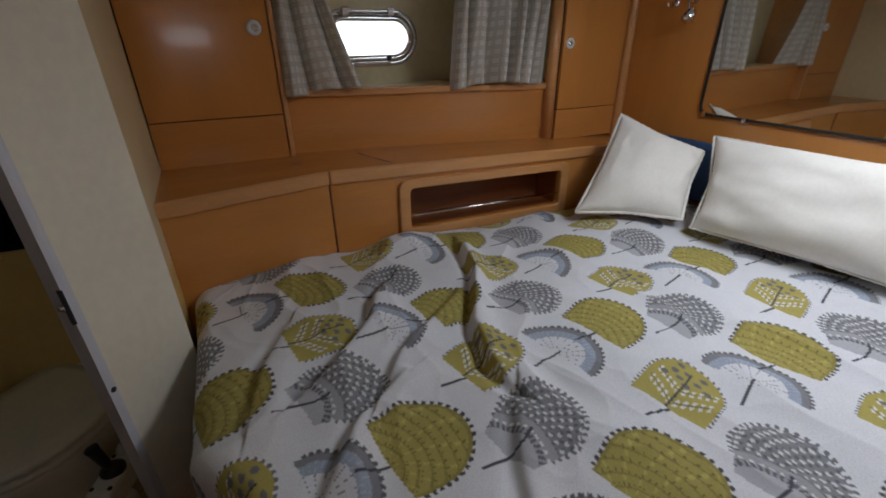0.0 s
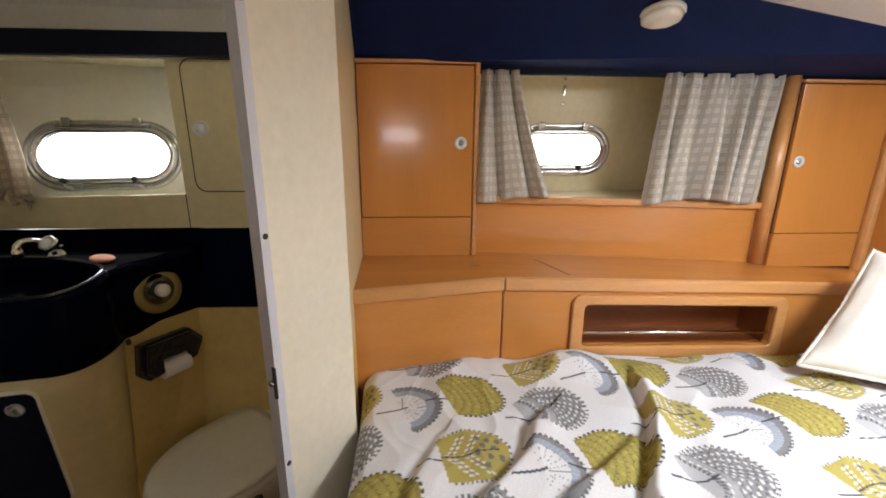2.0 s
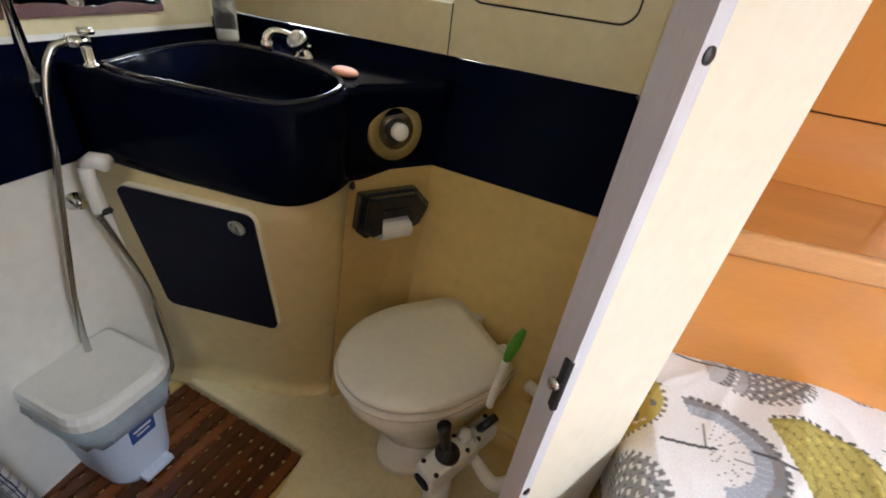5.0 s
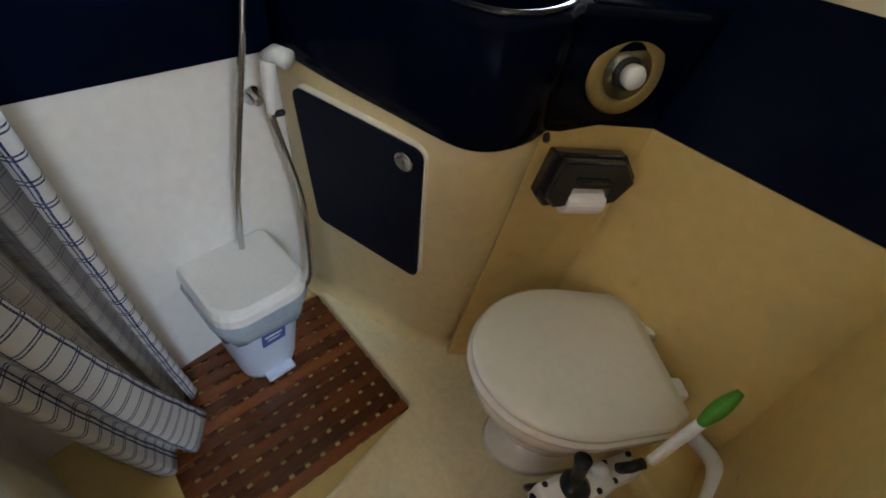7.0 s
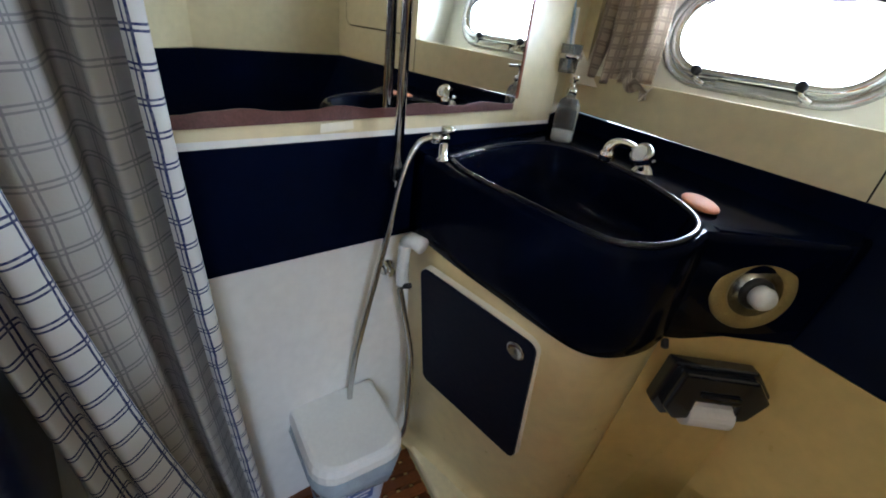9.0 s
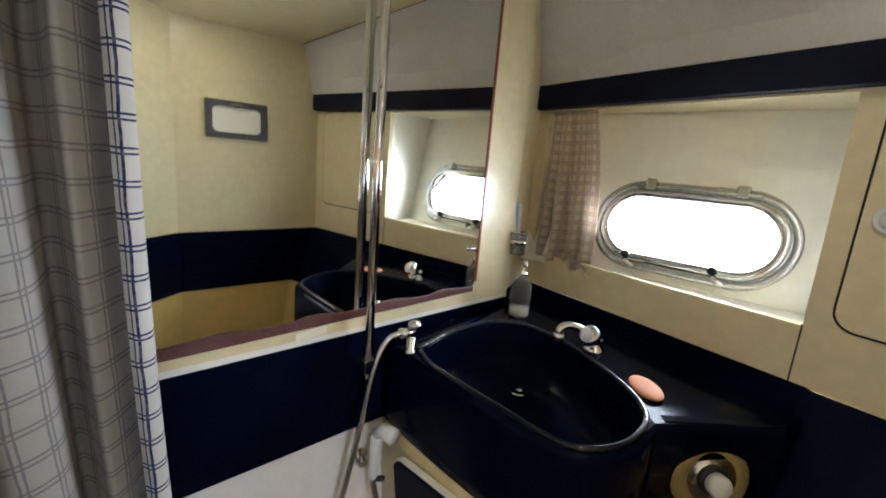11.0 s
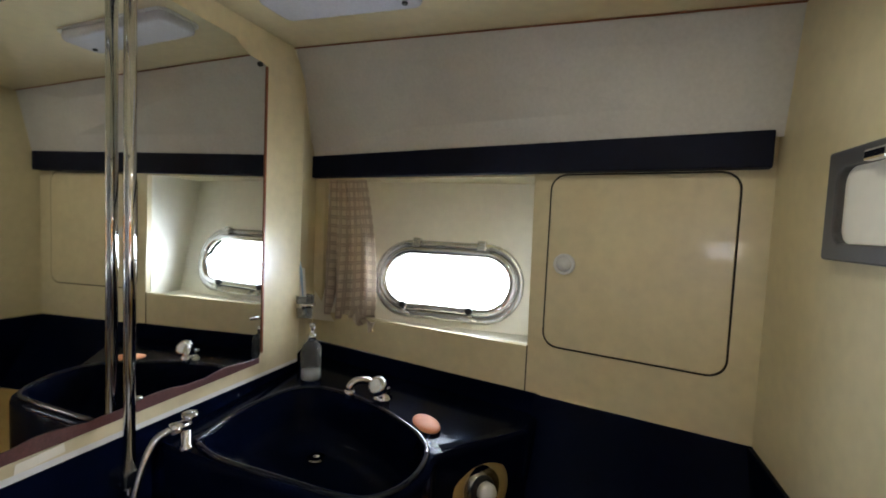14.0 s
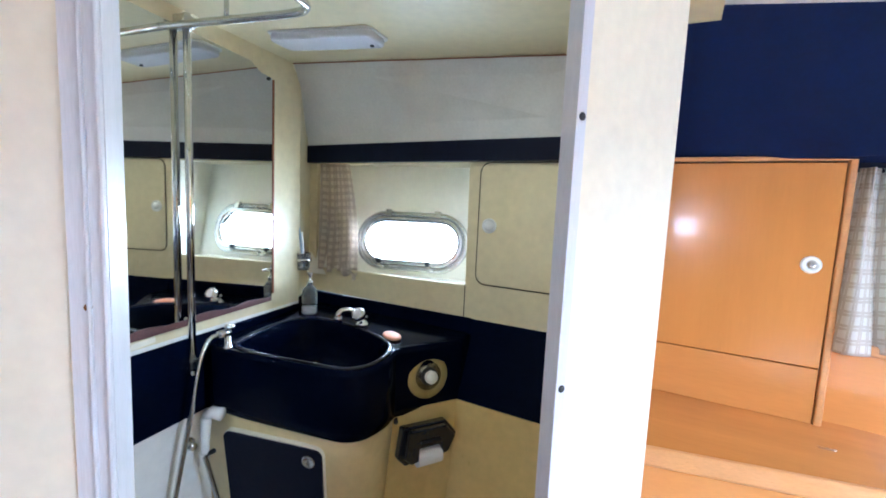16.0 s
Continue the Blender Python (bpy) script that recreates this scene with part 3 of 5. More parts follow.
tap = thing("hose_outlet", "chrome hose outlet on the end of the washbasin", "tap")
part("stem", lathe([(0.016, 0), (0.016, 0.006), (0.009, 0.01), (0.009, 0.05)], pose(-1.032, 1.455, 0.950)), CHROME, tap, smooth=True)
part("valve", tube([(-1.032, 1.462, 0.998), (-1.035, 1.425, 1.0)], 0.012), CHROME, tap, smooth=True)
part("knob", lathe([(0.014, 0), (0.016, 0.004), (0.014, 0.012)], pose(-1.032, 1.462, 1.012)), CHROME, tap, smooth=True)

hose = thing("shower_hose", "ribbed steel shower hose looping down behind the bin", "hose")
line = smooth_line([(-1.035, 1.425, 1.0), (-1.037, 1.395, 0.985), (-1.035, 1.365, 0.92), (-1.03, 1.335, 0.78), (-1.035, 1.295, 0.58), (-1.04, 1.268, 0.42), (-1.045, 1.26, 0.25), (-1.05, 1.30, 0.09), (-1.045, 1.38, 0.05), (-1.02, 1.42, 0.10), (-1.015, 1.425, 0.25), (-1.012, 1.415, 0.42), (-1.02, 1.385, 0.58), (-1.028, 1.375, 0.635)], 26)
part("hose_tube", tube(line, 0.0075, 8, 0.09), STEEL, hose, smooth=True)

spray = thing("hand_shower", "white plastic hand shower clipped to the wall", "hand shower")
line = smooth_line([(-1.03, 1.377, 0.645), (-1.03, 1.378, 0.70), (-1.03, 1.382, 0.755)], 6)
part("handle", tube(line, lambda q: 0.011 + 0.005 * q, 12), WHITE_PLASTIC, spray, smooth=True)
part("spray_head", tube([(-1.033, 1.382, 0.757), (-1.02, 1.395, 0.77), (-0.99, 1.405, 0.768)], lambda q: 0.016 + 0.004 * q, 14), WHITE_PLASTIC, spray, smooth=True)
part("wall_holder", lathe([(0.022, 0), (0.022, 0.004), (0.012, 0.008), (0.012, 0.03)], basis((mirror_x(1.37), 1.37, 0.652), (0, 1, 0), (1, 0.2, 0))), CHROME, spray, "chrome wall holder", smooth=True)
part("trigger", tube([(-1.03, 1.38, 0.64), (-1.005, 1.39, 0.655)], 0.007), BLACK_PLASTIC, spray, smooth=True)

# ---- washroom: counter and basin ----
FRONT = [(-1.108, 1.426), (-0.93, 1.446), (-0.76, 1.476), (-0.66, 1.494), (-0.605, 1.512), (-0.572, 1.545), (-0.557, 1.592), (-0.556, 1.65), (-0.568, 1.706)]
front = [v.to_tuple() for v in smooth_line([(x, y, 0) for x, y in FRONT], 4)]
front = [(x, y) for x, y, z in front]
BACK = [(-0.452, 1.905), (-0.45, 2.012), (-1.285, 2.014), (-1.25, 1.962), (-1.212, 1.885)]
counter = thing("washbasin_counter", "glossy navy moulded counter with a sunken washbasin", "washbasin")
outline = front + BACK
OC = (-0.83, 1.68)


def shrink(loop, d):
    """The outline drawn in by d."""
    out = []
    k = len(loop)
    for i in range(k):
        p, q, r = Vector(loop[i - 1]), Vector(loop[i]), Vector(loop[(i + 1) % k])
        t = ((q - p).normalized() + (r - q).normalized()).normalized()
        out.append((q.x - t.y * d, q.y + t.x * d))
    return out


bowl_top = [(x, y) for x, y, z in (v.to_tuple() for v in smooth_line([(p[0], p[1], 0) for p in [(-1.03, 1.478), (-0.93, 1.467), (-0.76, 1.495), (-0.67, 1.512), (-0.612, 1.534), (-0.580, 1.59), (-0.580, 1.66), (-0.612, 1.722), (-0.70, 1.772), (-0.86, 1.815), (-1.0, 1.81), (-1.065, 1.75), (-1.075, 1.60), (-1.03, 1.478)]], 5)[:-1])]
bm = bmesh.new()
nf = len(front)
add_loft(bm, [[(x, y, 0.742) for x, y in shrink(outline, 0.012)], [(x, y, 0.75) for x, y in shrink(outline, 0.003)], [(x, y, 0.78) for x, y in outline], [(x, y, 0.955) for x, y in outline], [(x, y, 0.966) for x, y in shrink(outline, 0.003)], [(x, y, 0.971) for x, y in shrink(outline, 0.012)]], True, False)


def dipped(bm):
    """The counter falls a little towards its front edge."""
    for v in bm.verts:
        f = min(1.0, max(0.0, (1.80 - v.co.y) / 0.30)) * min(1.0, max(0.0, (v.co.z - 0.80) / 0.10))
        v.co.z -= 0.018 * f * f * (3 - 2 * f)
    return bm


part("apron", dipped(bm), NAVY, counter, smooth=True)
bm = bmesh.new()
add_plate(bm, shrink(outline, 0.011), [bowl_top], 0.960, 0.971)
part("worktop", dipped(bm), NAVY, counter)
cx, cy = -0.84, 1.665


def bowl_ring(f, z):
    return [(cx + (x - cx) * f, cy + (y - cy) * f, z) for x, y in bowl_top]


bm = bmesh.new()
rings = add_loft(bm, [bowl_ring(1.03, 0.973), bowl_ring(1.0, 0.976), bowl_ring(0.975, 0.968), bowl_ring(0.94, 0.90), bowl_ring(0.84, 0.85), bowl_ring(0.45, 0.832), bowl_ring(0.05, 0.830)], True, False)
bm.faces.new(rings[-1])
part("basin", dipped(bm), NAVY, counter, "deep navy bowl", smooth=True)
# rim in the glossier navy, put there to carry the highlight
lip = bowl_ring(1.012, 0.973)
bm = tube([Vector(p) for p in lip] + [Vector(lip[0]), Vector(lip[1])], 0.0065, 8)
part("basin_rim", dipped(bm), NAVY_RIM, counter, "rounded rim, glossier than the counter to carry the highlight", smooth=True)
part("drain", lathe([(0.022, 0), (0.022, 0.003), (0.012, 0.002), (0.006, -0.002)], pose(-0.93, 1.72, 0.838)), CHROME, counter, smooth=True)
part("drip_knob", tube([(-0.585, 1.735, 0.735), (-0.572, 1.715, 0.742), (-0.56, 1.70, 0.738)], 0.007), BLACK_PLASTIC, counter, "small black catch under the counter", smooth=True)

faucet = thing("basin_mixer", "chrome basin mixer with a short spout and round knob", "tap")
part("base", lathe([(0.026, 0), (0.026, 0.005), (0.020, 0.010), (0.017, 0.026), (0.019, 0.034)], pose(-0.835, 1.862, 0.968)), CHROME, faucet, smooth=True)
part("spout", tube(smooth_line([(-0.838, 1.858, 0.99), (-0.845, 1.842, 1.012), (-0.858, 1.818, 1.026), (-0.872, 1.796, 1.028), (-0.879, 1.784, 1.018), (-0.880, 1.782, 1.004)], 6), lambda q: 0.0095 + 0.005 * max(0.0, q - 0.6), 14), CHROME, faucet, smooth=True)
part("aerator", lathe([(0.012, -0.016), (0.014, -0.012), (0.014, 0.004), (0.010, 0.008)], pose(-0.880, 1.782, 1.002), 18), CHROME, faucet, smooth=True)
KNOB = basis((-0.830, 1.858, 0.998), (1, 0, 0), (0.35, -0.75, 0.42))
part("neck", lathe([(0.013, 0.0), (0.011, 0.012), (0.013, 0.02)], KNOB, 18), CHROME, faucet, smooth=True)
knob = part("knob", lathe([(0.014, 0.016), (0.025, 0.020), (0.026, 0.034), (0.022, 0.040), (0.017, 0.041)], KNOB, 24), CHROME, faucet, smooth=True)
part("knob_cap", lathe([(0.017, 0.040), (0.015, 0.043), (0.0, 0.044)], KNOB, 20), WHITE_PLASTIC, knob, "pale cap", smooth=True)

soap = thing("soap_bar", "oval terracotta soap bar on the counter", "soap")
bm = bmesh.new()
bmesh.ops.create_uvsphere(bm, u_segments=20, v_segments=10, radius=1)
bmesh.ops.transform(bm, matrix=Matrix.Translation((-0.655, 1.797, 0.976)) @ Matrix.Rotation(radians(-34), 4, "Z") @ Matrix.Diagonal((0.050, 0.029, 0.009, 1)), verts=bm.verts)
part("bar", bm, SOAP, soap, smooth=True)

CLOUDY = material("cloudy_soap", (0.62, 0.63, 0.62), 0.25, vary=0.05)
bottle = thing("soap_dispenser", "clear half-empty pump soap bottle in the corner", "soap dispenser")
BM = pose(-1.09, 1.845, 0.971)
part("bottle", lathe([(0.026, 0), (0.029, 0.006), (0.029, 0.09), (0.022, 0.105), (0.012, 0.112), (0.012, 0.12)], BM), THIN, bottle, smooth=True)
part("soap_fill", lathe([(0.024, 0.003), (0.025, 0.008), (0.025, 0.028), (0.0, 0.029)], BM), CLOUDY, bottle, "white liquid soap", smooth=True)
part("pump", lathe([(0.013, 0.118), (0.013, 0.132), (0.004, 0.134), (0.004, 0.155), (0.010, 0.156), (0.010, 0.164)], BM), CHROME, bottle, smooth=True)
part("nozzle", tube([(-1.09, 1.845, 1.13), (-1.062, 1.825, 1.128)], 0.004, 8), CHROME, bottle, smooth=True)

# round vent on the facet
VENT = basis((-0.516, 1.806, 0.868), (0.517, 0.855, 0), (0.85, -0.515, 0.12))
vent = thing("round_vent", "round vent with a tarnished gold ring and white knob", "vent")
part("ring", lathe([(0.046, 0.0), (0.046, 0.010), (0.053, 0.012), (0.070, 0.009), (0.074, 0.004), (0.074, 0.0)], VENT, 40), material("tarnished_gold", (0.42, 0.33, 0.12), 0.4, 0.4, vary=0.15, scale=30), vent, smooth=True)
part("cup", lathe([(0.047, 0.010), (0.043, 0.004), (0.034, -0.012), (0.026, -0.014), (0.0, -0.014)], VENT, 36), STEEL, vent, smooth=True)
part("boot", lathe([(0.029, -0.013), (0.029, 0.016), (0.024, 0.020), (0.0, 0.020)], VENT, 28), BLACK_PLASTIC, vent, smooth=True)
part("knob", lathe([(0.020, 0.018), (0.021, 0.034), (0.018, 0.040), (0.0, 0.041)], VENT, 24), WHITE_PLASTIC, vent, smooth=True)

# paper dispenser
TP = basis((-0.502, 1.772, 0.678), (0.54, 0.84, 0), (0.84, -0.54, 0.05)) @ Matrix.Diagonal((1.17, 1.17, 1.1, 1))
disp = thing("paper_dispenser", "smoked plastic toilet paper dispenser on the cream facet", "paper dispenser")
shell = [(-0.085, -0.035), (-0.062, -0.058), (-0.034, -0.052), (-0.034, -0.012), (0.040, -0.012), (0.040, -0.048), (0.066, -0.042), (0.092, 0.004), (0.058, 0.046), (-0.072, 0.046)]
bm = bmesh.new()
add_plate(bm, shell, [], 0.0, 0.028, TP)
add_plate(bm, [(x * 0.86, y * 0.86 + 0.002) for x, y in shell], [], 0.028, 0.048, TP)
soft_edges(part("cover", bm, SMOKED, disp), 0.005)
part("hinge_ridge", plate([(-0.028, 0.006), (0.03, 0.006), (0.03, 0.012), (-0.028, 0.012)], [], 0.048, 0.053, TP), BLACK_PLASTIC, disp)
bm = tube([TP @ Vector((-0.032, -0.040, 0.026)), TP @ Vector((0.038, -0.040, 0.026))], 0.030, 20)
part("paper_roll", bm, PAPER, disp, "white paper roll", smooth=False)

# lower cabinet moulding with its navy hatch
topl = [(-1.105, 1.430), (-0.93, 1.452), (-0.76, 1.482), (-0.66, 1.502), (-0.60, 1.53), (-0.575, 1.57), (-0.567, 1.64), (-0.575, 1.71)]
botl = [(-1.13, 1.48), (-0.98, 1.535), (-0.84, 1.585), (-0.75, 1.622), (-0.69, 1.655), (-0.66, 1.68), (-0.64, 1.73), (-0.63, 1.79)]
bm = bmesh.new()
rows = []
for i in range(9):
    f = i / 8
    rows.append([(p[0] * f + q2[0] * (1 - f), p[1] * f + q2[1] * (1 - f), FLOOR + (0.745 - FLOOR) * f) for p, q2 in zip(topl, botl)])
cove = []
for i in range(5):
    f = math.sin(i / 5 * math.pi / 2)
    cove.append([(x + 0.014 * (1 - f), y - 0.040 * (1 - f), FLOOR + 0.018 + 0.05 * (1 - math.cos(i / 5 * math.pi / 2))) for x, y, z in rows[0]])
rows = cove + rows[1:]
add_loft(bm, rows, False, False)
setting(mod(part("wall_cabinet", bm, CABINET, smooth=True), "SOLIDIFY", thickness=0.01, offset=1.0), "cream moulded front below the washbasin", "wall")
hatch = thing("locker_hatch", "navy locker hatch with rounded corners below the basin", "hatch")
HB = basis((-0.842, 1.483, 0.520), Vector((0.30, 0.085, -0.01)), Vector((0.27, -1.0, -0.17)))
soft_edges(part("panel", plate(rounded(0.325, 0.398, 0.022, 5), [], 0.0, 0.010, HB), NAVY_STRIP, hatch), 0.002)
part("gasket", plate(rounded(0.331, 0.404, 0.026, 5), [], -0.012, 0.003, HB), CREAM_PANEL, hatch)
HK = HB @ Matrix.Translation((0.122, 0.160, 0.010))
part("latch_ring", lathe([(0.021, 0), (0.021, 0.004), (0.017, 0.005), (0.013, 0.002), (0.0, 0.001)], HK), STEEL, hatch, "steel ring latch", smooth=True)

# floor pan, ledge behind the toilet
bm = bmesh.new()
add_prism(bm, [(-0.562, 1.47), (-0.47, 0.98), (-0.36, 0.88), (0.03, 1.25), (0.13, 1.45), (0.10, 1.8), (-0.66, 1.86), (-0.72, 1.60), (-1.14, 1.47)], FLOOR - 0.03, FLOOR + 0.022)
setting(soft_edges(part("floor_pan", bm, PAN), 0.012, 3), "cream moulded floor beside the grating", "floor")
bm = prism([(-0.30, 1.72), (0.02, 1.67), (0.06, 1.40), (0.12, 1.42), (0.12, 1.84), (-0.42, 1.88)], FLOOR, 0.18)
setting(soft_edges(part("floor_ledge", bm, CREAM_SHADED), 0.02, 3), "cream moulded ledge behind the toilet", "ledge")

# ---- toilet ----
TO = Vector((-0.188, 1.80, 0))
TM = Matrix(((0.81, -0.585, 0, TO.x), (-0.585, -0.81, 0, TO.y), (0, 0, 1, 0), (0, 0, 0, 1)))


def seat_outline(w, l, back=0.0, n=30):
    """A D-shaped seat: straight back edge, rounded front, in the toilet's own frame."""
    pts = [(w * 0.80, back), (w * 0.93, back + l * 0.12)]
    for i in range(n + 1):
        an = math.pi * i / n
        pts.append((w * math.cos(an), back + l * 0.45 + (l * 0.55) * math.sin(an) ** 0.92))
    pts += [(-w * 0.93, back + l * 0.12), (-w * 0.80, back)]
    return pts


def tring(w, l, z, back=0.0):
    return [TM @ Vector((x, y, z)) for x, y in seat_outline(w, l, back)]


toilet = thing("marine_toilet", "white marine toilet with closed lid and hand pump", "toilet")
part("lid", loft([tring(0.172, 0.40, 0.368), tring(0.180, 0.408, 0.374), tring(0.180, 0.408, 0.384), tring(0.172, 0.398, 0.391), tring(0.12, 0.33, 0.395, 0.03), tring(0.03, 0.2, 0.396, 0.08)]), PORCELAIN, toilet, smooth=True)
part("seat", loft([tring(0.176, 0.405, 0.345), tring(0.184, 0.414, 0.351), tring(0.184, 0.414, 0.362), tring(0.176, 0.404, 0.367)]), PORCELAIN, toilet, smooth=True)
part("bowl", loft([tring(0.09, 0.20, 0.06, 0.05), tring(0.10, 0.24, 0.10, 0.05), tring(0.135, 0.31, 0.20, 0.03), tring(0.168, 0.385, 0.29, 0.01), tring(0.178, 0.402, 0.33), tring(0.176, 0.40, 0.344)]), PORCELAIN, toilet, smooth=True)
part("foot", loft([tring(0.10, 0.26, FLOOR + 0.02, 0.04), tring(0.096, 0.25, FLOOR + 0.05, 0.04), tring(0.088, 0.21, 0.0, 0.05), tring(0.088, 0.20, 0.065, 0.05)]), PORCELAIN, toilet, smooth=True)
for sx in (-0.075, 0.075):
    part("hinge", box((sx - 0.022, -0.035, 0.345), (sx + 0.022, 0.012, 0.378), 0.008, TM), WHITE_PLASTIC, toilet)
PUMP = Matrix.Translation((-0.130, 1.536, 0.046)) @ Matrix.Rotation(radians(69.5), 4, "Z")
part("pump_body", box((-0.105, -0.032, 0.13), (0.06, 0.032, 0.20), 0.014, PUMP), WHITE_PLASTIC, toilet, "white pump body")
part("valve_chest", box((0.055, -0.026, 0.138), (0.135, 0.026, 0.192), 0.012, PUMP), WHITE_PLASTIC, toilet)
part("pump_cylinder", lathe([(0.034, 0.0), (0.034, 0.185), (0.028, 0.20)], PUMP @ pose(-0.045, 0, FLOOR - 0.03)), WHITE_PLASTIC, toilet, smooth=True)
part("pump_cap", lathe([(0.030, 0), (0.030, 0.010), (0.020, 0.020), (0.012, 0.026)], PUMP @ pose(-0.03, 0, 0.197), 20), BLACK_PLASTIC, toilet, smooth=True)
part("pump_handle", tube([PUMP @ Vector((-0.03, 0, 0.20)), PUMP @ Vector((-0.034, 0.008, 0.24)), PUMP @ Vector((-0.038, 0.016, 0.285)), PUMP @ Vector((-0.039, 0.018, 0.295))], lambda q: 0.011 + 0.006 * q, 12), BLACK_PLASTIC, toilet, "black pump handle", smooth=True)
part("pump_lever", tube([PUMP @ Vector((0.085, 0, 0.19)), PUMP @ Vector((0.095, -0.01, 0.215)), PUMP @ Vector((0.125, -0.014, 0.222))], 0.011, 10), BLACK_PLASTIC, toilet, smooth=True)
part("valve_cap", lathe([(0.018, 0), (0.018, 0.014), (0.012, 0.024), (0.0, 0.026)], PUMP @ pose(0.035, 0.006, 0.198), 18), WHITE_PLASTIC, toilet, smooth=True)
for px, py in ((0.015, 0.024), (0.015, -0.024), (0.062, 0.018), (0.062, -0.018), (-0.085, 0.022), (-0.085, -0.022), (0.125, 0.016)):
    part("pump_bolt", lathe([(0.006, 0), (0.006, 0.005), (0.003, 0.007)], PUMP @ pose(px, py, 0.196 if px < 0.05 else 0.190), 10), BLACK_PLASTIC, toilet, smooth=True)
part("brand_badge", plate(rounded(0.046, 0.034, 0.017, 6), [], 0, 0.002, PUMP @ basis((-0.106, 0.0, 0.166), (0, -1, 0), (-1, 0, 0))), NAVY_STRIP, toilet)
part("pipe", tube(smooth_line([PUMP @ Vector((0.06, -0.02, 0.12)), (-0.02, 1.555, 0.15), (0.035, 1.59, 0.19), (0.055, 1.66, 0.24), (0.03, 1.75, 0.28), (-0.03, 1.79, 0.27)], 6), 0.017, 12), WHITE_PLASTIC, toilet, "white flexible discharge pipe", smooth=True)
part("inlet_hose", tube(smooth_line([PUMP @ Vector((-0.06, 0.03, 0.14)), PUMP @ Vector((-0.07, 0.05, 0.08)), PUMP @ Vector((-0.03, 0.06, 0.0)), PUMP @ Vector((0.03, 0.05, -0.07))], 6), 0.008, 8), BLACK_PLASTIC, toilet, smooth=True)

brush = thing("scrubbing_brush", "green plastic brush tucked behind the toilet", "brush")
part("brush_handle", tube(smooth_line([(-0.084, 1.565, 0.40), (-0.082, 1.573, 0.46), (-0.078, 1.585, 0.53)], 6), 0.009, 10), WHITE_PLASTIC, brush, smooth=True)
part("brush_head", tube(smooth_line([(-0.079, 1.582, 0.525), (-0.074, 1.607, 0.556), (-0.067, 1.640, 0.580)], 6), lambda q: 0.006 + 0.007 * math.sin(q * 3.1), 12), GREEN, brush, "bright green", smooth=True)

# ---- bin and grating ----
bin_ = thing("waste_bin", "pale blue plastic bin lined with a clear bag", "bin")
BNM = Matrix.Translation((-0.968, 1.228, FLOOR)) @ Matrix.Rotation(radians(4), 4, "Z") @ Matrix.Diagonal((1.13, 1.17, 1.0, 1)) @ Matrix.Translation((0, 0, -FLOOR))


def bin_ring(w, d, z, r=0.012, rf=0.055):
    """A bin outline: nearly square at the wall, rounded towards the room."""
    pts = []
    for qx, qy, a0, rr in ((1, 1, 0, rf), (-1, 1, 90, r), (-1, -1, 180, r), (1, -1, 270, rf)):
        for i in range(6):
            an = radians(a0 + 18 * i)
            pts.append(BNM @ Vector((qx * (w / 2 - rr) + rr * math.cos(an), qy * (d / 2 - rr) + rr * math.sin(an), z)))
    return pts


part("bucket", loft([bin_ring(0.150, 0.130, FLOOR + 0.0005), bin_ring(0.156, 0.136, FLOOR + 0.02), bin_ring(0.185, 0.172, 0.20), bin_ring(0.192, 0.18, 0.232)]), BIN_BLUE, bin_, smooth=True)
part("pedal", box((0.05, -0.035, FLOOR + 0.012), (0.10, 0.035, FLOOR + 0.03), 0.006, BNM), BIN_BLUE, bin_)
part("lid", loft([bin_ring(0.205, 0.195, 0.244), bin_ring(0.214, 0.204, 0.250), bin_ring(0.214, 0.204, 0.275), bin_ring(0.204, 0.194, 0.290), bin_ring(0.19, 0.18, 0.2945)]), WHITE_PLASTIC, bin_, "white lid")
bm = bmesh.new()
rng = random.Random(8)
rings = []
for z, w in ((0.252, 0.198), (0.236, 0.208), (0.215, 0.216), (0.19, 0.206), (0.165, 0.200)):
    rings.append([(p.x + rng.uniform(-0.005, 0.005), p.y + rng.uniform(-0.005, 0.005), p.z + rng.uniform(-0.008, 0.008)) for p in bin_ring(w, w - 0.012, z)])
add_loft(bm, rings, True, False)
BAG = material("clear_bag_film", (0.70, 0.80, 0.90), 0.12, vary=0.1, scale=40, bump=0.6, bump_scale=60, trans=0.55)
mod(part("bag_rim", bm, BAG, bin_, "crumpled translucent bag rim", smooth=True), "SOLIDIFY", thickness=0.0006)
LB = BNM @ basis((0.086, 0.0, 0.13), (0, 1, 0), (1, 0, -0.12))
part("sticker", plate(rounded(0.055, 0.06, 0.005, 3), [], 0.003, 0.004, LB), material("blue_sticker", (0.04, 0.10, 0.36), 0.3), bin_, "blue printed sticker")
part("sticker_bar", plate(rounded(0.04, 0.008, 0.002, 2, 0, 0.012), [], 0.004, 0.0046, LB), WHITE_PLASTIC, bin_)
part("sticker_bar", plate(rounded(0.03, 0.006, 0.002, 2, 0, -0.006), [], 0.004, 0.0046, LB), WHITE_PLASTIC, bin_)

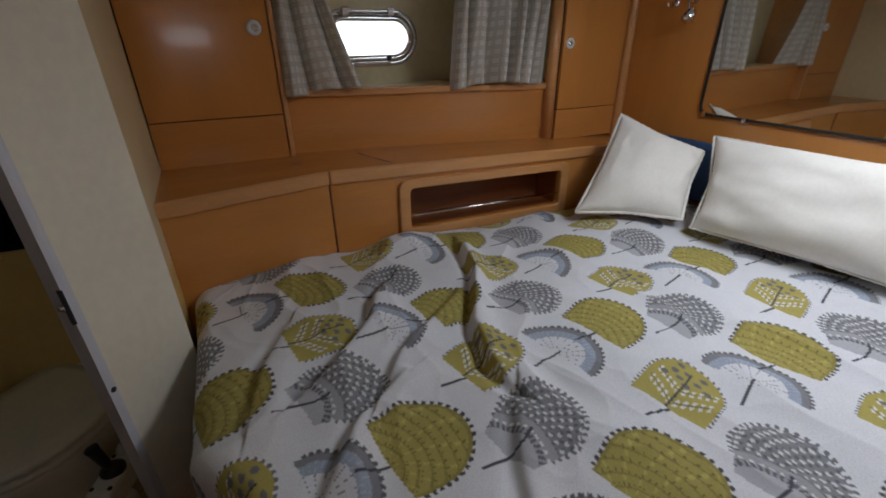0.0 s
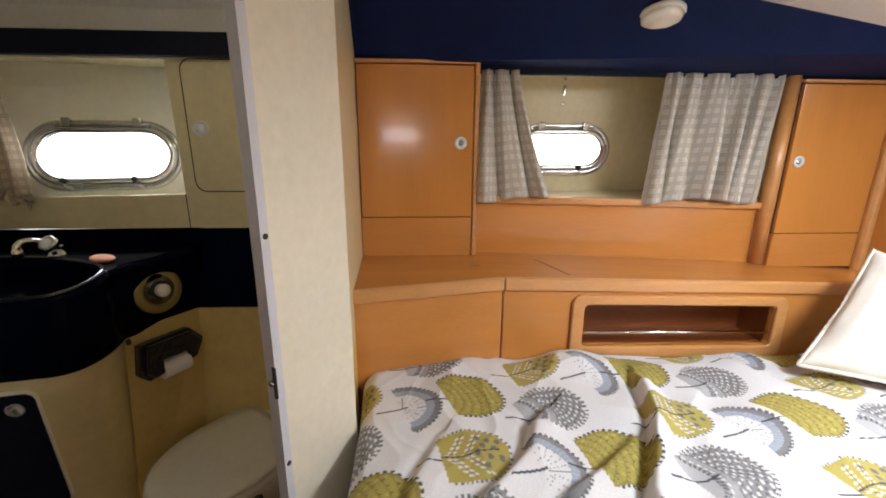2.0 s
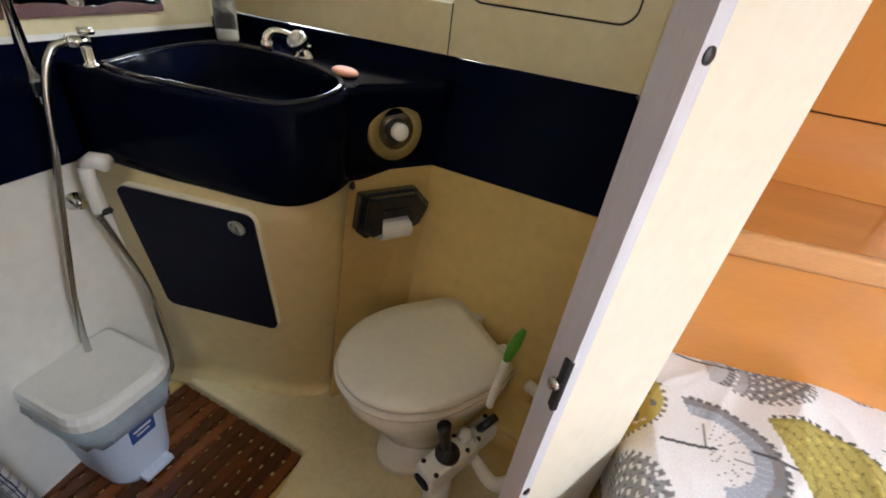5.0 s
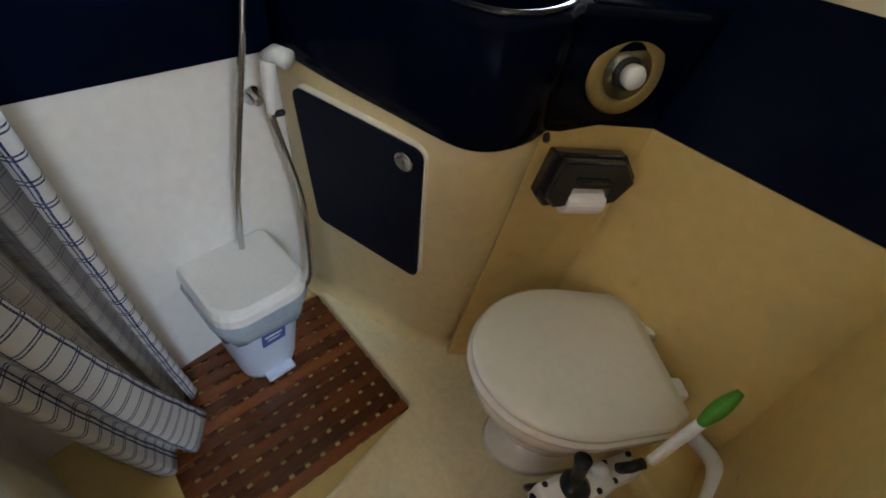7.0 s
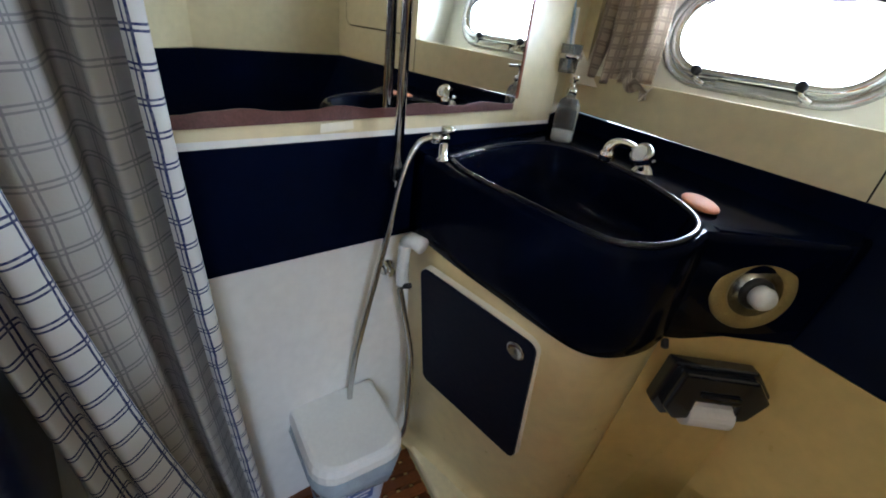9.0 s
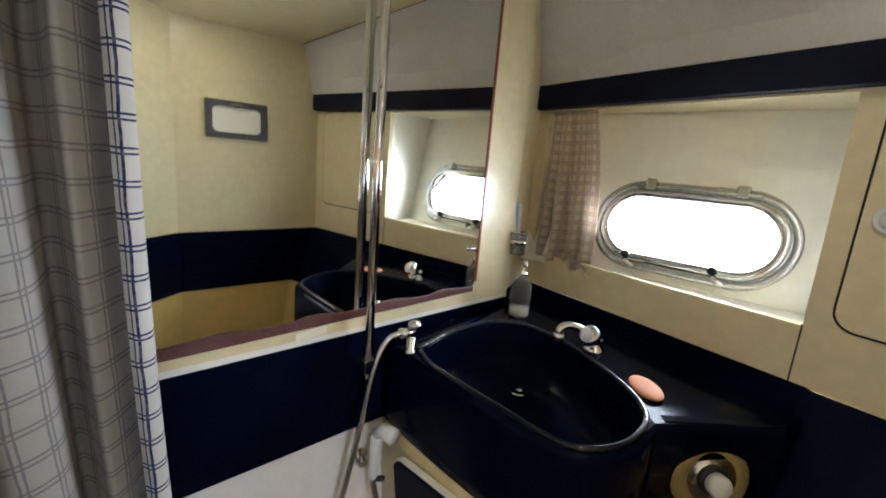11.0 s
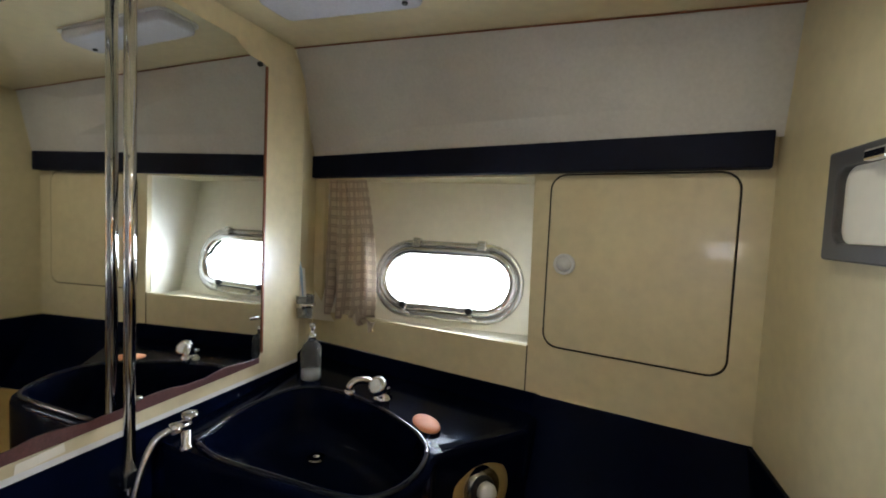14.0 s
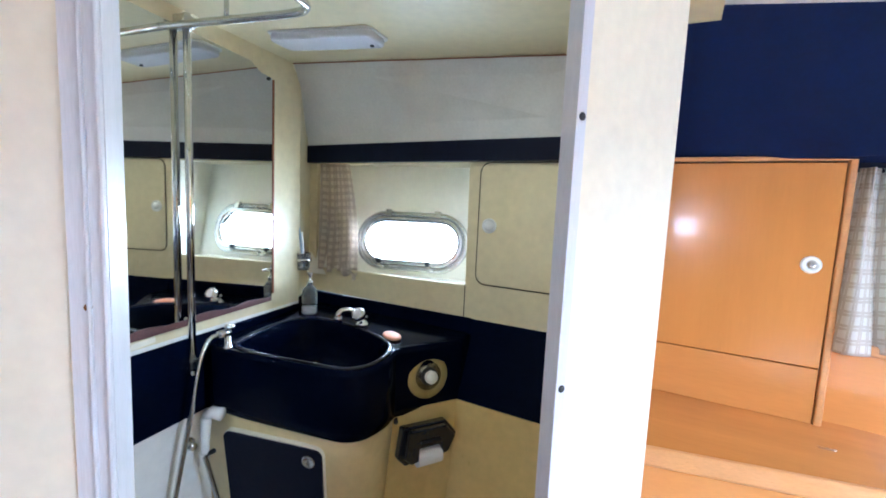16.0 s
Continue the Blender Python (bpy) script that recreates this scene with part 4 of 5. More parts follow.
grate = thing("shower_grating", "worn teak grating set in the shower floor", "floor grating")
GX0, GX1, GY0, GY1 = -1.06, -0.565, 0.92, 1.465
pitch = 0.0430
k = int((GX1 - GX0) / pitch)
slat_mesh, cross_mesh = None, None
for i in range(k + 1):
    x = GX1 - 0.016 - i * pitch
    if slat_mesh is None:
        s_ = part("slat", box((-0.0150, GY0, -0.010), (0.0150, GY1, 0.012), 0.002), TEAK, grate)
        slat_mesh = s_.data
    else:
        s_ = new("slat", slat_mesh)
        s_.parent = grate
    s_.location = (x, 0, FLOOR - 0.012)
k = int((GY1 - GY0) / pitch)
for i in range(k + 1):
    y = GY1 - 0.016 - i * pitch
    if cross_mesh is None:
        s_ = part("cross_slat", box((GX0, -0.0150, -0.010), (GX1, 0.0150, 0.0085), 0.002), TEAK, grate)
        cross_mesh = s_.data
    else:
        s_ = new("cross_slat", cross_mesh)
        s_.parent = grate
    s_.location = (0, y, FLOOR - 0.012)
setting(part("floor_drain", box((-1.2, 0.85, FLOOR - 0.04), (-0.5, 1.5, FLOOR - 0.024)), WHITE_WALL), "pale drain pan below the grating", "floor")

# ---- portholes ----


def porthole(name, m, w, h, label):
    """An oval opening port: flange, inner ring, pane, two hinges above and two dogs below."""
    p = thing(name, label, "porthole")
    part("flange", lathe_oval(w, h, 0.026, ((0.0, 0.0), (0.0, 0.010), (0.25, 0.014), (0.8, 0.012), (1.0, 0.006), (1.0, 0.0)), m), STEEL, p, smooth=True)
    part("inner_ring", lathe_oval(w - 0.045, h - 0.045, 0.024, ((0.0, -0.01), (0.0, 0.018), (0.3, 0.024), (0.8, 0.022), (1.0, 0.012), (1.0, -0.01)), m), CHROME, p, smooth=True)
    part("pane", plate(rounded(w - 0.078, h - 0.078, 0.2, 10), [], 0.002, 0.008, m), GLASS, p)
    p.children[-1].visible_shadow = False
    for sx in (-0.55, 0.55):
        part("hinge", box((sx * w * 0.4 - 0.014, h / 2 - 0.026, 0.008), (sx * w * 0.4 + 0.014, h / 2 + 0.006, 0.026), 0.004, m), STEEL, p)
    part("hinge_rod", tube([m @ Vector((-w * 0.3, h / 2 - 0.016, 0.022)), m @ Vector((w * 0.3, h / 2 - 0.016, 0.022))], 0.004, 8), STEEL, p, smooth=True)
    for sx in (-0.62, 0.42):
        x = sx * w * 0.42
        part("dog", tube([m @ Vector((x, -h / 2 + 0.035, 0.02)), m @ Vector((x + 0.008, -h / 2 + 0.015, 0.03)), m @ Vector((x + 0.03, -h / 2 + 0.006, 0.03))], 0.006, 8), CHROME, p, smooth=True)
        part("dog_knob", lathe([(0.010, 0), (0.012, 0.006), (0.010, 0.016), (0.0, 0.017)], m @ pose(x, -h / 2 + 0.036, 0.018), 14), BLACK_PLASTIC, p, smooth=True)
    part("catch_bar", box((-w * 0.16, -h / 2 + 0.002, 0.010), (w * 0.20, -h / 2 + 0.022, 0.024), 0.004, m), STEEL, p)
    return p


def lathe_oval(w, h, band, profile, m, seg=9):
    """A ring of the given band width swept round a stadium; profile pairs are (share of the band from outside, height)."""
    loops = []
    for f, z in profile:
        d = 2 * band * f
        loops.append([m @ Vector((x, y, z)) for x, y in rounded(w - d, h - d, 0.5, seg)])
    return loft(loops, True, False)


PM = basis(RCEN + RNOR * 0.001, RDIR, RNOR + Vector((0, 0, 0.24)))
porthole("porthole", PM, 0.492, 0.250, "oval stainless opening porthole with black-knobbed dogs")
CM = basis((0.915, 2.327, 1.285), (1, 0, 0), (0, -1, -0.05))
porthole("porthole", CM, 0.425, 0.215, "smaller oval porthole above the berth shelf")
for x0, x1, y in ((-1.6, 0.05, 2.62), (0.3, 1.7, 2.75)):
    ob = part("backdrop", box((x0, y, 0.7), (x1, y + 0.01, 1.9)), DAYLIGHT)
    setting(ob, "bright overcast daylight outside the porthole", "backdrop")

# ---- washroom: small curtain, brush holder, locker, lamps, frame ----
cur = thing("washroom_curtain", "beige checked curtain pushed to one side of the porthole", "curtain")


def small_curtain(s, t):
    z = 1.578 - 0.448 * t
    width = 0.165 + 0.03 * math.sin(2.6 * t) + 0.03 * t * s
    x = -1.235 + width * s + 0.012 * t
    wave = 2 * math.pi * 4.2 * s ** 0.8 + 0.9 * math.sin(2.5 * t + 4 * s)
    y = HULL + 0.018 + (0.008 + 0.014 * t) * math.sin(wave) * (1.15 - 0.75 * s) - 0.012 * t
    return (x, y, z - 0.014 * math.sin(5 * s) * t - 0.012 * s * t)


cloth("cloth", small_curtain, 90, 30, 0.38, 0.46, CURTAIN_CLOTH, cur)


def tie_end(s, t):
    return (-1.09 + 0.10 * s, HULL - 0.01 + 0.012 * math.sin(9 * s + 3 * t), 1.155 - 0.035 * s - 0.03 * t + 0.008 * math.sin(14 * s))


cloth("gathered_end", tie_end, 18, 6, 0.10, 0.03, CURTAIN_CLOTH, cur)

holder = thing("toothbrush_holder", "chrome wall holder with toothbrush and toothpaste tube", "toothbrush holder")
TH = basis((-1.232, 1.93, 1.175), (0.45, 0.9, 0), (0.9, -0.42, 0))
part("wall_plate", lathe([(0.022, 0), (0.022, 0.004), (0.014, 0.008), (0.012, 0.03)], TH), BLACK_PLASTIC, holder, smooth=True)
part("cup_ring", lathe([(0.030, 0), (0.033, 0), (0.033, 0.012), (0.030, 0.012)], pose(-1.185, 1.90, 1.165)), CHROME, holder, smooth=True)
part("cup", lathe([(0.024, 0), (0.029, 0.07), (0.027, 0.07), (0.022, 0.003)], pose(-1.185, 1.90, 1.130)), THIN, holder, smooth=True)
bm = loft([[(-1.195 + 0.018 * math.cos(q) * f + dx, 1.90 + 0.010 * math.sin(q) * g, z) for q in [k * math.pi / 6 for k in range(12)]] for z, f, g, dx in ((1.135, 0.6, 1.0, 0.0), (1.16, 0.9, 1.1, 0.0), (1.25, 1.1, 0.7, -0.01), (1.285, 1.2, 0.15, -0.014))])
part("toothpaste_tube", bm, WHITE_PLASTIC, holder, "white toothpaste tube", smooth=True)
part("toothbrush", tube([(-1.18, 1.90, 1.14), (-1.20, 1.893, 1.28), (-1.212, 1.888, 1.345)], 0.0045, 8), material("pale_blue_brush", (0.35, 0.50, 0.68), 0.3), holder, smooth=True)

locker = thing("wall_locker", "cream wall locker with a rounded flush door", "locker")
LM = basis((-0.264, HULL, 1.362), (1, 0, 0), (0, -1, 0))
part("groove", plate(rounded(0.392, 0.430, 0.038, 6), [], -0.003, 0.0012, LM), DARK_GAP, locker, "dark shadow gap")
soft_edges(part("locker_door", plate(rounded(0.384, 0.422, 0.035, 6), [], 0.0, 0.004, LM), CREAM, locker), 0.002)
part("knob_ring", lathe([(0.026, 0), (0.026, 0.006), (0.022, 0.008), (0.019, 0.003), (0.0, 0.003)], LM @ pose(-0.150, -0.004, 0.004)), WHITE_PLASTIC, locker, "white push knob", smooth=True)
part("knob_button", lathe([(0.017, 0.002), (0.017, 0.009), (0.0, 0.0095)], LM @ pose(-0.150, -0.004, 0.004)), WHITE_PLASTIC, locker, smooth=True)
part("seam", box((-0.499, HULL - 0.001, 1.022), (-0.496, HULL + 0.004, 1.14)), DARK_GAP, locker)

lampd = thing("ceiling_light", "rectangular frosted ceiling light, switched off", "ceiling light")
LP = basis((-0.82, 1.640, roof(-0.82)), (1, 0.12, -0.0627), (0, 0, -1))
soft_edges(part("diffuser", plate(rounded(0.36, 0.105, 0.022, 5), [], 0.0, 0.026, LP), LAMP_WHITE, lampd), 0.009, 3)
part("base_plate", plate(rounded(0.375, 0.118, 0.024, 5), [], -0.001, 0.004, LP), WHITE_PLASTIC, lampd)
part("switch", lathe([(0.006, 0.02), (0.006, 0.03), (0, 0.031)], LP @ pose(0.15, -0.02, 0), 12), BLACK_PLASTIC, lampd)

spot = thing("ceiling_spot", "small round recessed ceiling spot, lit warm", "ceiling light")
SM = basis((-0.265, 1.433, roof(-0.265)), (1, 0, 0), (0, 0, -1))
part("bezel", lathe([(0.024, 0.0), (0.024, 0.004), (0.036, 0.006), (0.040, 0.0)], SM), CREAM_PANEL, spot, smooth=True)
part("lens", lathe([(0.024, 0.001), (0.024, 0.003), (0.0, 0.004)], SM), LAMP_GLOW, spot)

port = thing("partition_port", "grey-framed fixed light in the partition with a chrome latch", "small window")
pdir = (Vector((0.10, 1.44, 0)) - CORNER).normalized()
pnor = Vector((pdir.y, -pdir.x, 0))
FM = basis(CORNER + pdir * 0.362 + Vector((0, 0, 1.492)), pdir, Vector((-1, -0.2, 0)))
FRAME_GREY = material("grey_frame_plastic", (0.085, 0.085, 0.09), 0.4, vary=0.1, scale=20)
soft_edges(part("frame", plate(rounded(0.246, 0.152, 0.006, 3), [rounded(0.192, 0.104, 0.022, 5)], 0.0, 0.014, FM), FRAME_GREY, port), 0.003)
part("pane", plate(rounded(0.196, 0.108, 0.024, 5), [], 0.001, 0.004, FM), RECESS, port, "frosted cream pane")
part("latch", box((-0.022, 0.050, 0.012), (0.022, 0.064, 0.024), 0.003, FM), CHROME, port)

# shower curtain, rail
rod = thing("curtain_rail", "bent chrome curtain rail under the ceiling", "curtain rail")
RZ = 1.862
line = smooth_line([(-1.096, 1.31, RZ), (-0.97, 1.337, RZ), (-0.80, 1.375, RZ), (-0.70, 1.395, RZ), (-0.645, 1.392, RZ), (-0.618, 1.355, RZ), (-0.612, 1.25, RZ), (-0.63, 1.12, RZ), (-0.72, 1.0, RZ), (-0.83, 0.91, RZ), (-0.87, 0.86, RZ), (-0.88, 0.76, RZ)], 8)
part("rail_tube", tube(line, 0.010, 10), STEEL, rod, smooth=True)
for p in (line[12], line[44], line[-4]):
    part("rail_bracket", tube([p, (p.x, p.y, roof(p.x))], 0.006, 8), STEEL, rod, smooth=True)

shower = thing("shower_curtain", "white shower curtain with a navy woven check, drawn back in folds", "shower curtain")


# plan of the folds at the rail, at half height and at the hem: a turned-back leading edge,
# the reverse of the cloth in two folds, then the printed side again in front
RAIL_FOLDS = [(-0.878, 0.936), (-0.870, 0.948), (-0.878, 0.960), (-0.900, 0.957), (-0.912, 0.935), (-0.878, 0.916), (-0.860, 0.898), (-0.903, 0.880), (-0.929, 0.861),
              (-0.852, 0.840), (-0.827, 0.810), (-0.850, 0.790), (-0.860, 0.775), (-0.800, 0.768), (-0.760, 0.778), (-0.750, 0.783), (-0.768, 0.791), (-0.752, 0.801), (-0.765, 0.812), (-0.790, 0.800)]
HALF_FOLDS = [(-0.884, 0.954), (-0.872, 0.966), (-0.884, 0.978), (-0.912, 0.975), (-0.933, 0.951), (-0.898, 0.930), (-0.884, 0.913), (-0.926, 0.895), (-0.937, 0.877),
              (-0.856, 0.884), (-0.820, 0.852), (-0.820, 0.822), (-0.830, 0.792), (-0.790, 0.774), (-0.745, 0.787), (-0.725, 0.800), (-0.756, 0.816), (-0.727, 0.838), (-0.755, 0.862), (-0.780, 0.850)]
HEM_FOLDS = [(-0.925, 1.013), (-0.918, 1.025), (-0.925, 1.035), (-0.945, 1.030), (-0.950, 1.010), (-0.930, 1.000), (-0.920, 0.985), (-0.940, 0.970), (-0.940, 0.955),
             (-0.900, 0.975), (-0.880, 0.955), (-0.870, 0.930), (-0.860, 0.900), (-0.820, 0.880), (-0.775, 0.890), (-0.760, 0.925), (-0.822, 0.942), (-0.795, 0.978), (-0.880, 1.030), (-0.892, 1.015)]
FOLD_LINES = [smooth_line([(x, y, 0) for x, y in row], 10) for row in (RAIL_FOLDS, HALF_FOLDS, HEM_FOLDS)]


def shower_surface(s, t):
    i = round(s * (len(FOLD_LINES[0]) - 1))
    m_ = 0.555
    w0, w1, w2 = (t - m_) * (t - 1) / m_, t * (t - 1) / (m_ * (m_ - 1)), t * (t - m_) / (1 - m_)
    p = FOLD_LINES[0][i] * w0 + FOLD_LINES[1][i] * w1 + FOLD_LINES[2][i] * w2
    wave = 0.004 * math.sin(9 * t + 14 * s) * t
    return (p.x + wave, p.y + 0.5 * wave, 1.865 - (1.865 - FLOOR - 0.02) * t + 0.03 * t ** 6 * math.sin(11 * s))


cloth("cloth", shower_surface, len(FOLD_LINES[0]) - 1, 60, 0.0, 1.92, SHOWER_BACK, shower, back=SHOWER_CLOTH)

catch = thing("door_catch", "black roller catch on the aluminium door trim", "door catch")
part("plate", box((-0.004, -0.006, -0.034), (0.003, 0.006, 0.034), 0.002, Matrix.Translation((TRIM.x - 0.002, TRIM.y - 0.001, 0.885)) @ Matrix.Rotation(radians(30), 4, "Z")), BLACK_PLASTIC, catch)
part("roller", lathe([(0.006, 0), (0.007, 0.003), (0.005, 0.008), (0.0, 0.009)], basis((TRIM.x - 0.005, TRIM.y - 0.003, 0.885), (0, 0, 1), (-0.8, -0.5, 0)), 12), STEEL, catch, "steel roller", smooth=True)

# screws along the door trim
for z in (1.173, 0.695, 1.93, 0.27, 1.55):
    ob = thing("trim_screw", "dark screw head in the aluminium trim", "screw", "screws in the door trim")
    part("head", lathe([(0.0055, 0), (0.0055, 0.0015), (0.003, 0.0028), (0.0, 0.0026)], basis(TRIM + q * 0.006 + qn * 0.004 + Vector((0, 0, z)), q, qn), 12), BLACK_PLASTIC, ob)
for z in (1.305, 0.4):
    ob = thing("jamb_screw", "screw head in the aluminium jamb", "screw", "screws in the door trim")
    part("head", lathe([(0.004, 0), (0.004, 0.001), (0.002, 0.0018), (0.0, 0.0016)], basis(JAMB + jd * 0.020 + jn * 0.006 + Vector((0, 0, z)), jd, jn), 12), STEEL, ob)

# ---- berth: joinery ----
shelf = thing("berth_shelf", "varnished cherry shelf along the hull above the berth", "shelf")
SF = [(0.10, 1.635), (0.574, 1.735), (2.05, 1.815)]
soft_edges(part("shelf_top", prism([(0.10, 1.65), (0.574, 1.75), (2.05, 1.83), (2.05, 2.20), (0.574, 2.20), (0.10, 2.20)], 0.892, 0.912), CHERRY, shelf), 0.002)
bm = bmesh.new()
add_prism(bm, [SF[0], SF[1], (0.574, 1.752), (0.10, 1.652)], 0.872, 0.917)
add_prism(bm, [SF[1], SF[2], (2.05, 1.832), (0.574, 1.752)], 0.872, 0.917)
soft_edges(part("edge_moulding", bm, CHERRY_EDGE, shelf, "lighter rounded front edge"), 0.008, 3)
part("front_panel", prism([(0.10, 1.648), (0.570, 1.747), (0.570, 1.765), (0.10, 1.665)], 0.40, 0.872), CHERRY, shelf)
ud = (Vector((2.05, 1.829, 0)) - Vector((0.576, 1.749, 0))).normalized()
SP = basis((0.576, 1.749, 0.40), ud, Vector((ud.y, -ud.x, 0)))
SLOT = rounded(0.70, 0.150, 0.016, 4, 0.62, 0.352)
part("front_panel", plate([(0, 0), (1.475, 0), (1.475, 0.472), (0, 0.472)], [SLOT], -0.018, 0.0, SP), CHERRY, shelf)
part("panel_joint", box((0.5725, 1.7445, 0.55), (0.5765, 1.752, 0.872)), CHERRY_DARK, shelf)
soft_edges(part("slot_frame", plate(rounded(0.785, 0.225, 0.035, 5, 0.62, 0.348), [SLOT], 0.0, 0.014, SP), CHERRY_EDGE, shelf, "proud rounded frame of the open slot"), 0.006, 3)
# darker wood than the shelf: the slot's inner shade is in the colour
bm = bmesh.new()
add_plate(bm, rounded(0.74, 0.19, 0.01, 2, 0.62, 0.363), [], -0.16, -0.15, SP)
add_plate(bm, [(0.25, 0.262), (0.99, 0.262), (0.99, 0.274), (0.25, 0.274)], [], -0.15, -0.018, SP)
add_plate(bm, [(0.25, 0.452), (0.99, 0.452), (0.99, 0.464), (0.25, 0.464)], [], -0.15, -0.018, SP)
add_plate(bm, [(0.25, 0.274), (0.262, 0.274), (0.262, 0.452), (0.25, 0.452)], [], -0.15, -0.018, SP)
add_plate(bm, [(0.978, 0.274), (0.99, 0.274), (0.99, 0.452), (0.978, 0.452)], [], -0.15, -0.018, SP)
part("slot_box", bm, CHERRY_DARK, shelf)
part("slot_rail", tube([SP @ Vector((0.268, 0.322, -0.006)), SP @ Vector((0.972, 0.322, -0.006))], 0.006, 10), CHROME, shelf, "chrome fiddle rail", smooth=True)
part("hatch_joint", prism([(0.80, 1.80), (0.803, 1.80), (0.733, 1.98), (0.730, 1.98)], 0.911, 0.9135), CHERRY_DARK, shelf)
part("finger_pull", plate(rounded(0.034, 0.008, 0.004, 4), [], 0, 0.002, pose(0.50, 1.88, 0.912)), STEEL, shelf)


def sheer(obs, k):
    """The joinery falls gently along the hull beyond the knuckle of the shelf."""
    for ob in obs:
        for v in ob.data.vertices:
            v.co.z -= k * max(0.0, v.co.x - 0.574)


sheer(shelf.children, 0.05)


def wardrobe(label, x0, x1, y, z0, zs, z1, knob_x, knob_z):
    w_ = thing("wardrobe", label, "wardrobe")
    part("body", box((x0, y + 0.012, z0), (x1, y + 0.30, z1 + 0.012)), CHERRY_V, w_)
    soft_edges(part("door", box((x0 + 0.006, y - 0.006, zs + 0.002), (x1 - 0.016, y + 0.012, z1 - 0.004)), CHERRY_V, w_), 0.002)
    part("door_gap", box((x0 + 0.002, y + 0.008, zs - 0.002), (x1 - 0.012, y + 0.0135, z1)), DARK_GAP, w_)
    soft_edges(part("lower_panel", box((x0 + 0.004, y - 0.005, z0), (x1 - 0.016, y + 0.012, zs - 0.001)), CHERRY, w_), 0.002)
    soft_edges(part("stile", box((x1 - 0.014, y - 0.012, z0), (x1 + 0.002, y + 0.30, z1 + 0.012)), CHERRY_EDGE, w_), 0.004)
    soft_edges(part("top_edge", box((x0, y - 0.012, z1), (x1, y + 0.02, z1 + 0.012)), CHERRY_EDGE, w_), 0.003)
    km = basis((knob_x, y - 0.006, knob_z), (1, 0, 0), (0, -1, 0))
    part("knob", lathe([(0.021, 0), (0.022, 0.003), (0.019, 0.006), (0.013, 0.006), (0.012, 0.001)], km), WHITE_PLASTIC, w_, "white ring of a push-button catch", smooth=True)
    part("button", lathe([(0.012, 0.0005), (0.011, 0.002), (0.0, 0.0022)], km @ pose(0.003, 0, 0)), STEEL, w_, smooth=True)
    return w_


wardrobe("glossy cherry wardrobe with a push-button catch above the shelf", 0.10, 0.515, 2.016, 0.912, 1.056, 1.572, 0.455, 1.317)
wardrobe("cherry locker with a push-button catch at the head of the berth", 1.665, 2.05, 2.016, 0.850, 0.985, 1.53, 1.705, 1.257)
post = thing("corner_post", "rounded cherry post beside the curtained recess", "post")
part("post", tube([(1.640, 2.035, 0.858), (1.640, 2.035, 1.56)], 0.026, 20), CHERRY_EDGE, post, smooth=True)

ledge = setting(soft_edges(part("trim_ledge", box((0.515, 2.030, 1.105), (1.62, 2.075, 1.132)), CHERRY_EDGE), 0.006), "cherry ledge under the berth curtains", "ledge")
panel_ = setting(part("wall_panel", box((0.515, 2.052, 0.890), (1.62, 2.072, 1.106)), CHERRY), "curved cherry panel below the ledge", "wall")
sheer((ledge, panel_), 0.028)
setting(part("trim_strip", box((0.50, 2.03, 1.545), (1.66, 2.06, 1.57), 0.003), NAVY_STRIP), "navy strip hiding the curtain track", "trim")
for nm, lo, hi in (("wall_recess_left", (0.50, 2.06, 0.9), (0.514, 2.36, 1.62)), ("wall_recess_right", (1.664, 2.06, 0.9), (1.68, 2.36, 1.62)), ("wall_recess_sill", (0.51, 2.075, 1.09), (1.67, 2.36, 1.11)), ("wall_recess_top", (0.51, 2.05, 1.60), (1.67, 2.40, 1.62))):
    setting(part(nm, box(lo, hi), CREAM), "cream lining of the berth porthole recess", "wall")


def berth_curtain(label, x_top, w_top, x_bot, w_bot, folds, phase, z_bot):
    c = thing("berth_curtain", label, "curtain", "curtains over the berth")

    def surf(s, t):
        f = t ** 1.25
        ss = s + 0.035 * math.sin(2 * math.pi * 1.7 * s + phase) * (0.4 + 0.6 * t)
        x = x_top + w_top * ss + (x_bot - x_top + (w_bot - w_top) * ss) * f
        wave = 2 * math.pi * folds * s + phase + 0.9 * math.sin(2.1 * t + 6 * s)
        deep = 0.015 + 0.034 * t * (0.65 + 0.35 * math.sin(7 * s + 2 * phase))
        y = 2.020 + deep * math.sin(wave) + 0.005 * math.sin(2.3 * wave + 3 * t) - 0.006 * t
        x += 0.010 * t * math.cos(wave)
        pleat = 0.004 * math.sin(2 * math.pi * 26 * s) * max(0.0, 1 - 5 * t)
        z = 1.556 - (1.556 - z_bot) * t - (0.010 * math.sin(6 * s + phase) + 0.006 * math.sin(wave)) * t
        return (x, y + pleat, z)

    cloth("cloth", surf, 160, 40, w_bot * 1.9, 0.45, BERTH_CLOTH, c)
    return c


berth_curtain("pale checked cotton curtain swept aside from the porthole", 0.518, 0.14, 0.472, 0.345, 3.2, 0.4, 1.118)
berth_curtain("pale checked cotton curtain half drawn beside the post", 1.165, 0.43, 1.135, 0.42, 5.3, 1.7, 1.108)
hook = thing("liner_fittings", "screw heads and a small pin on the cream lining", "screws")
for x, z in ((0.905, 1.565), (0.905, 1.47)):
    part("screw", lathe([(0.007, 0), (0.007, 0.002), (0.003, 0.004), (0, 0.004)], CU @ pose(x - 0.4, z - 1.0, 0.0), 12), STEEL, hook)
part("pin", box((0.900, 2.29, 1.50), (0.906, 2.312, 1.54)), STEEL, hook)

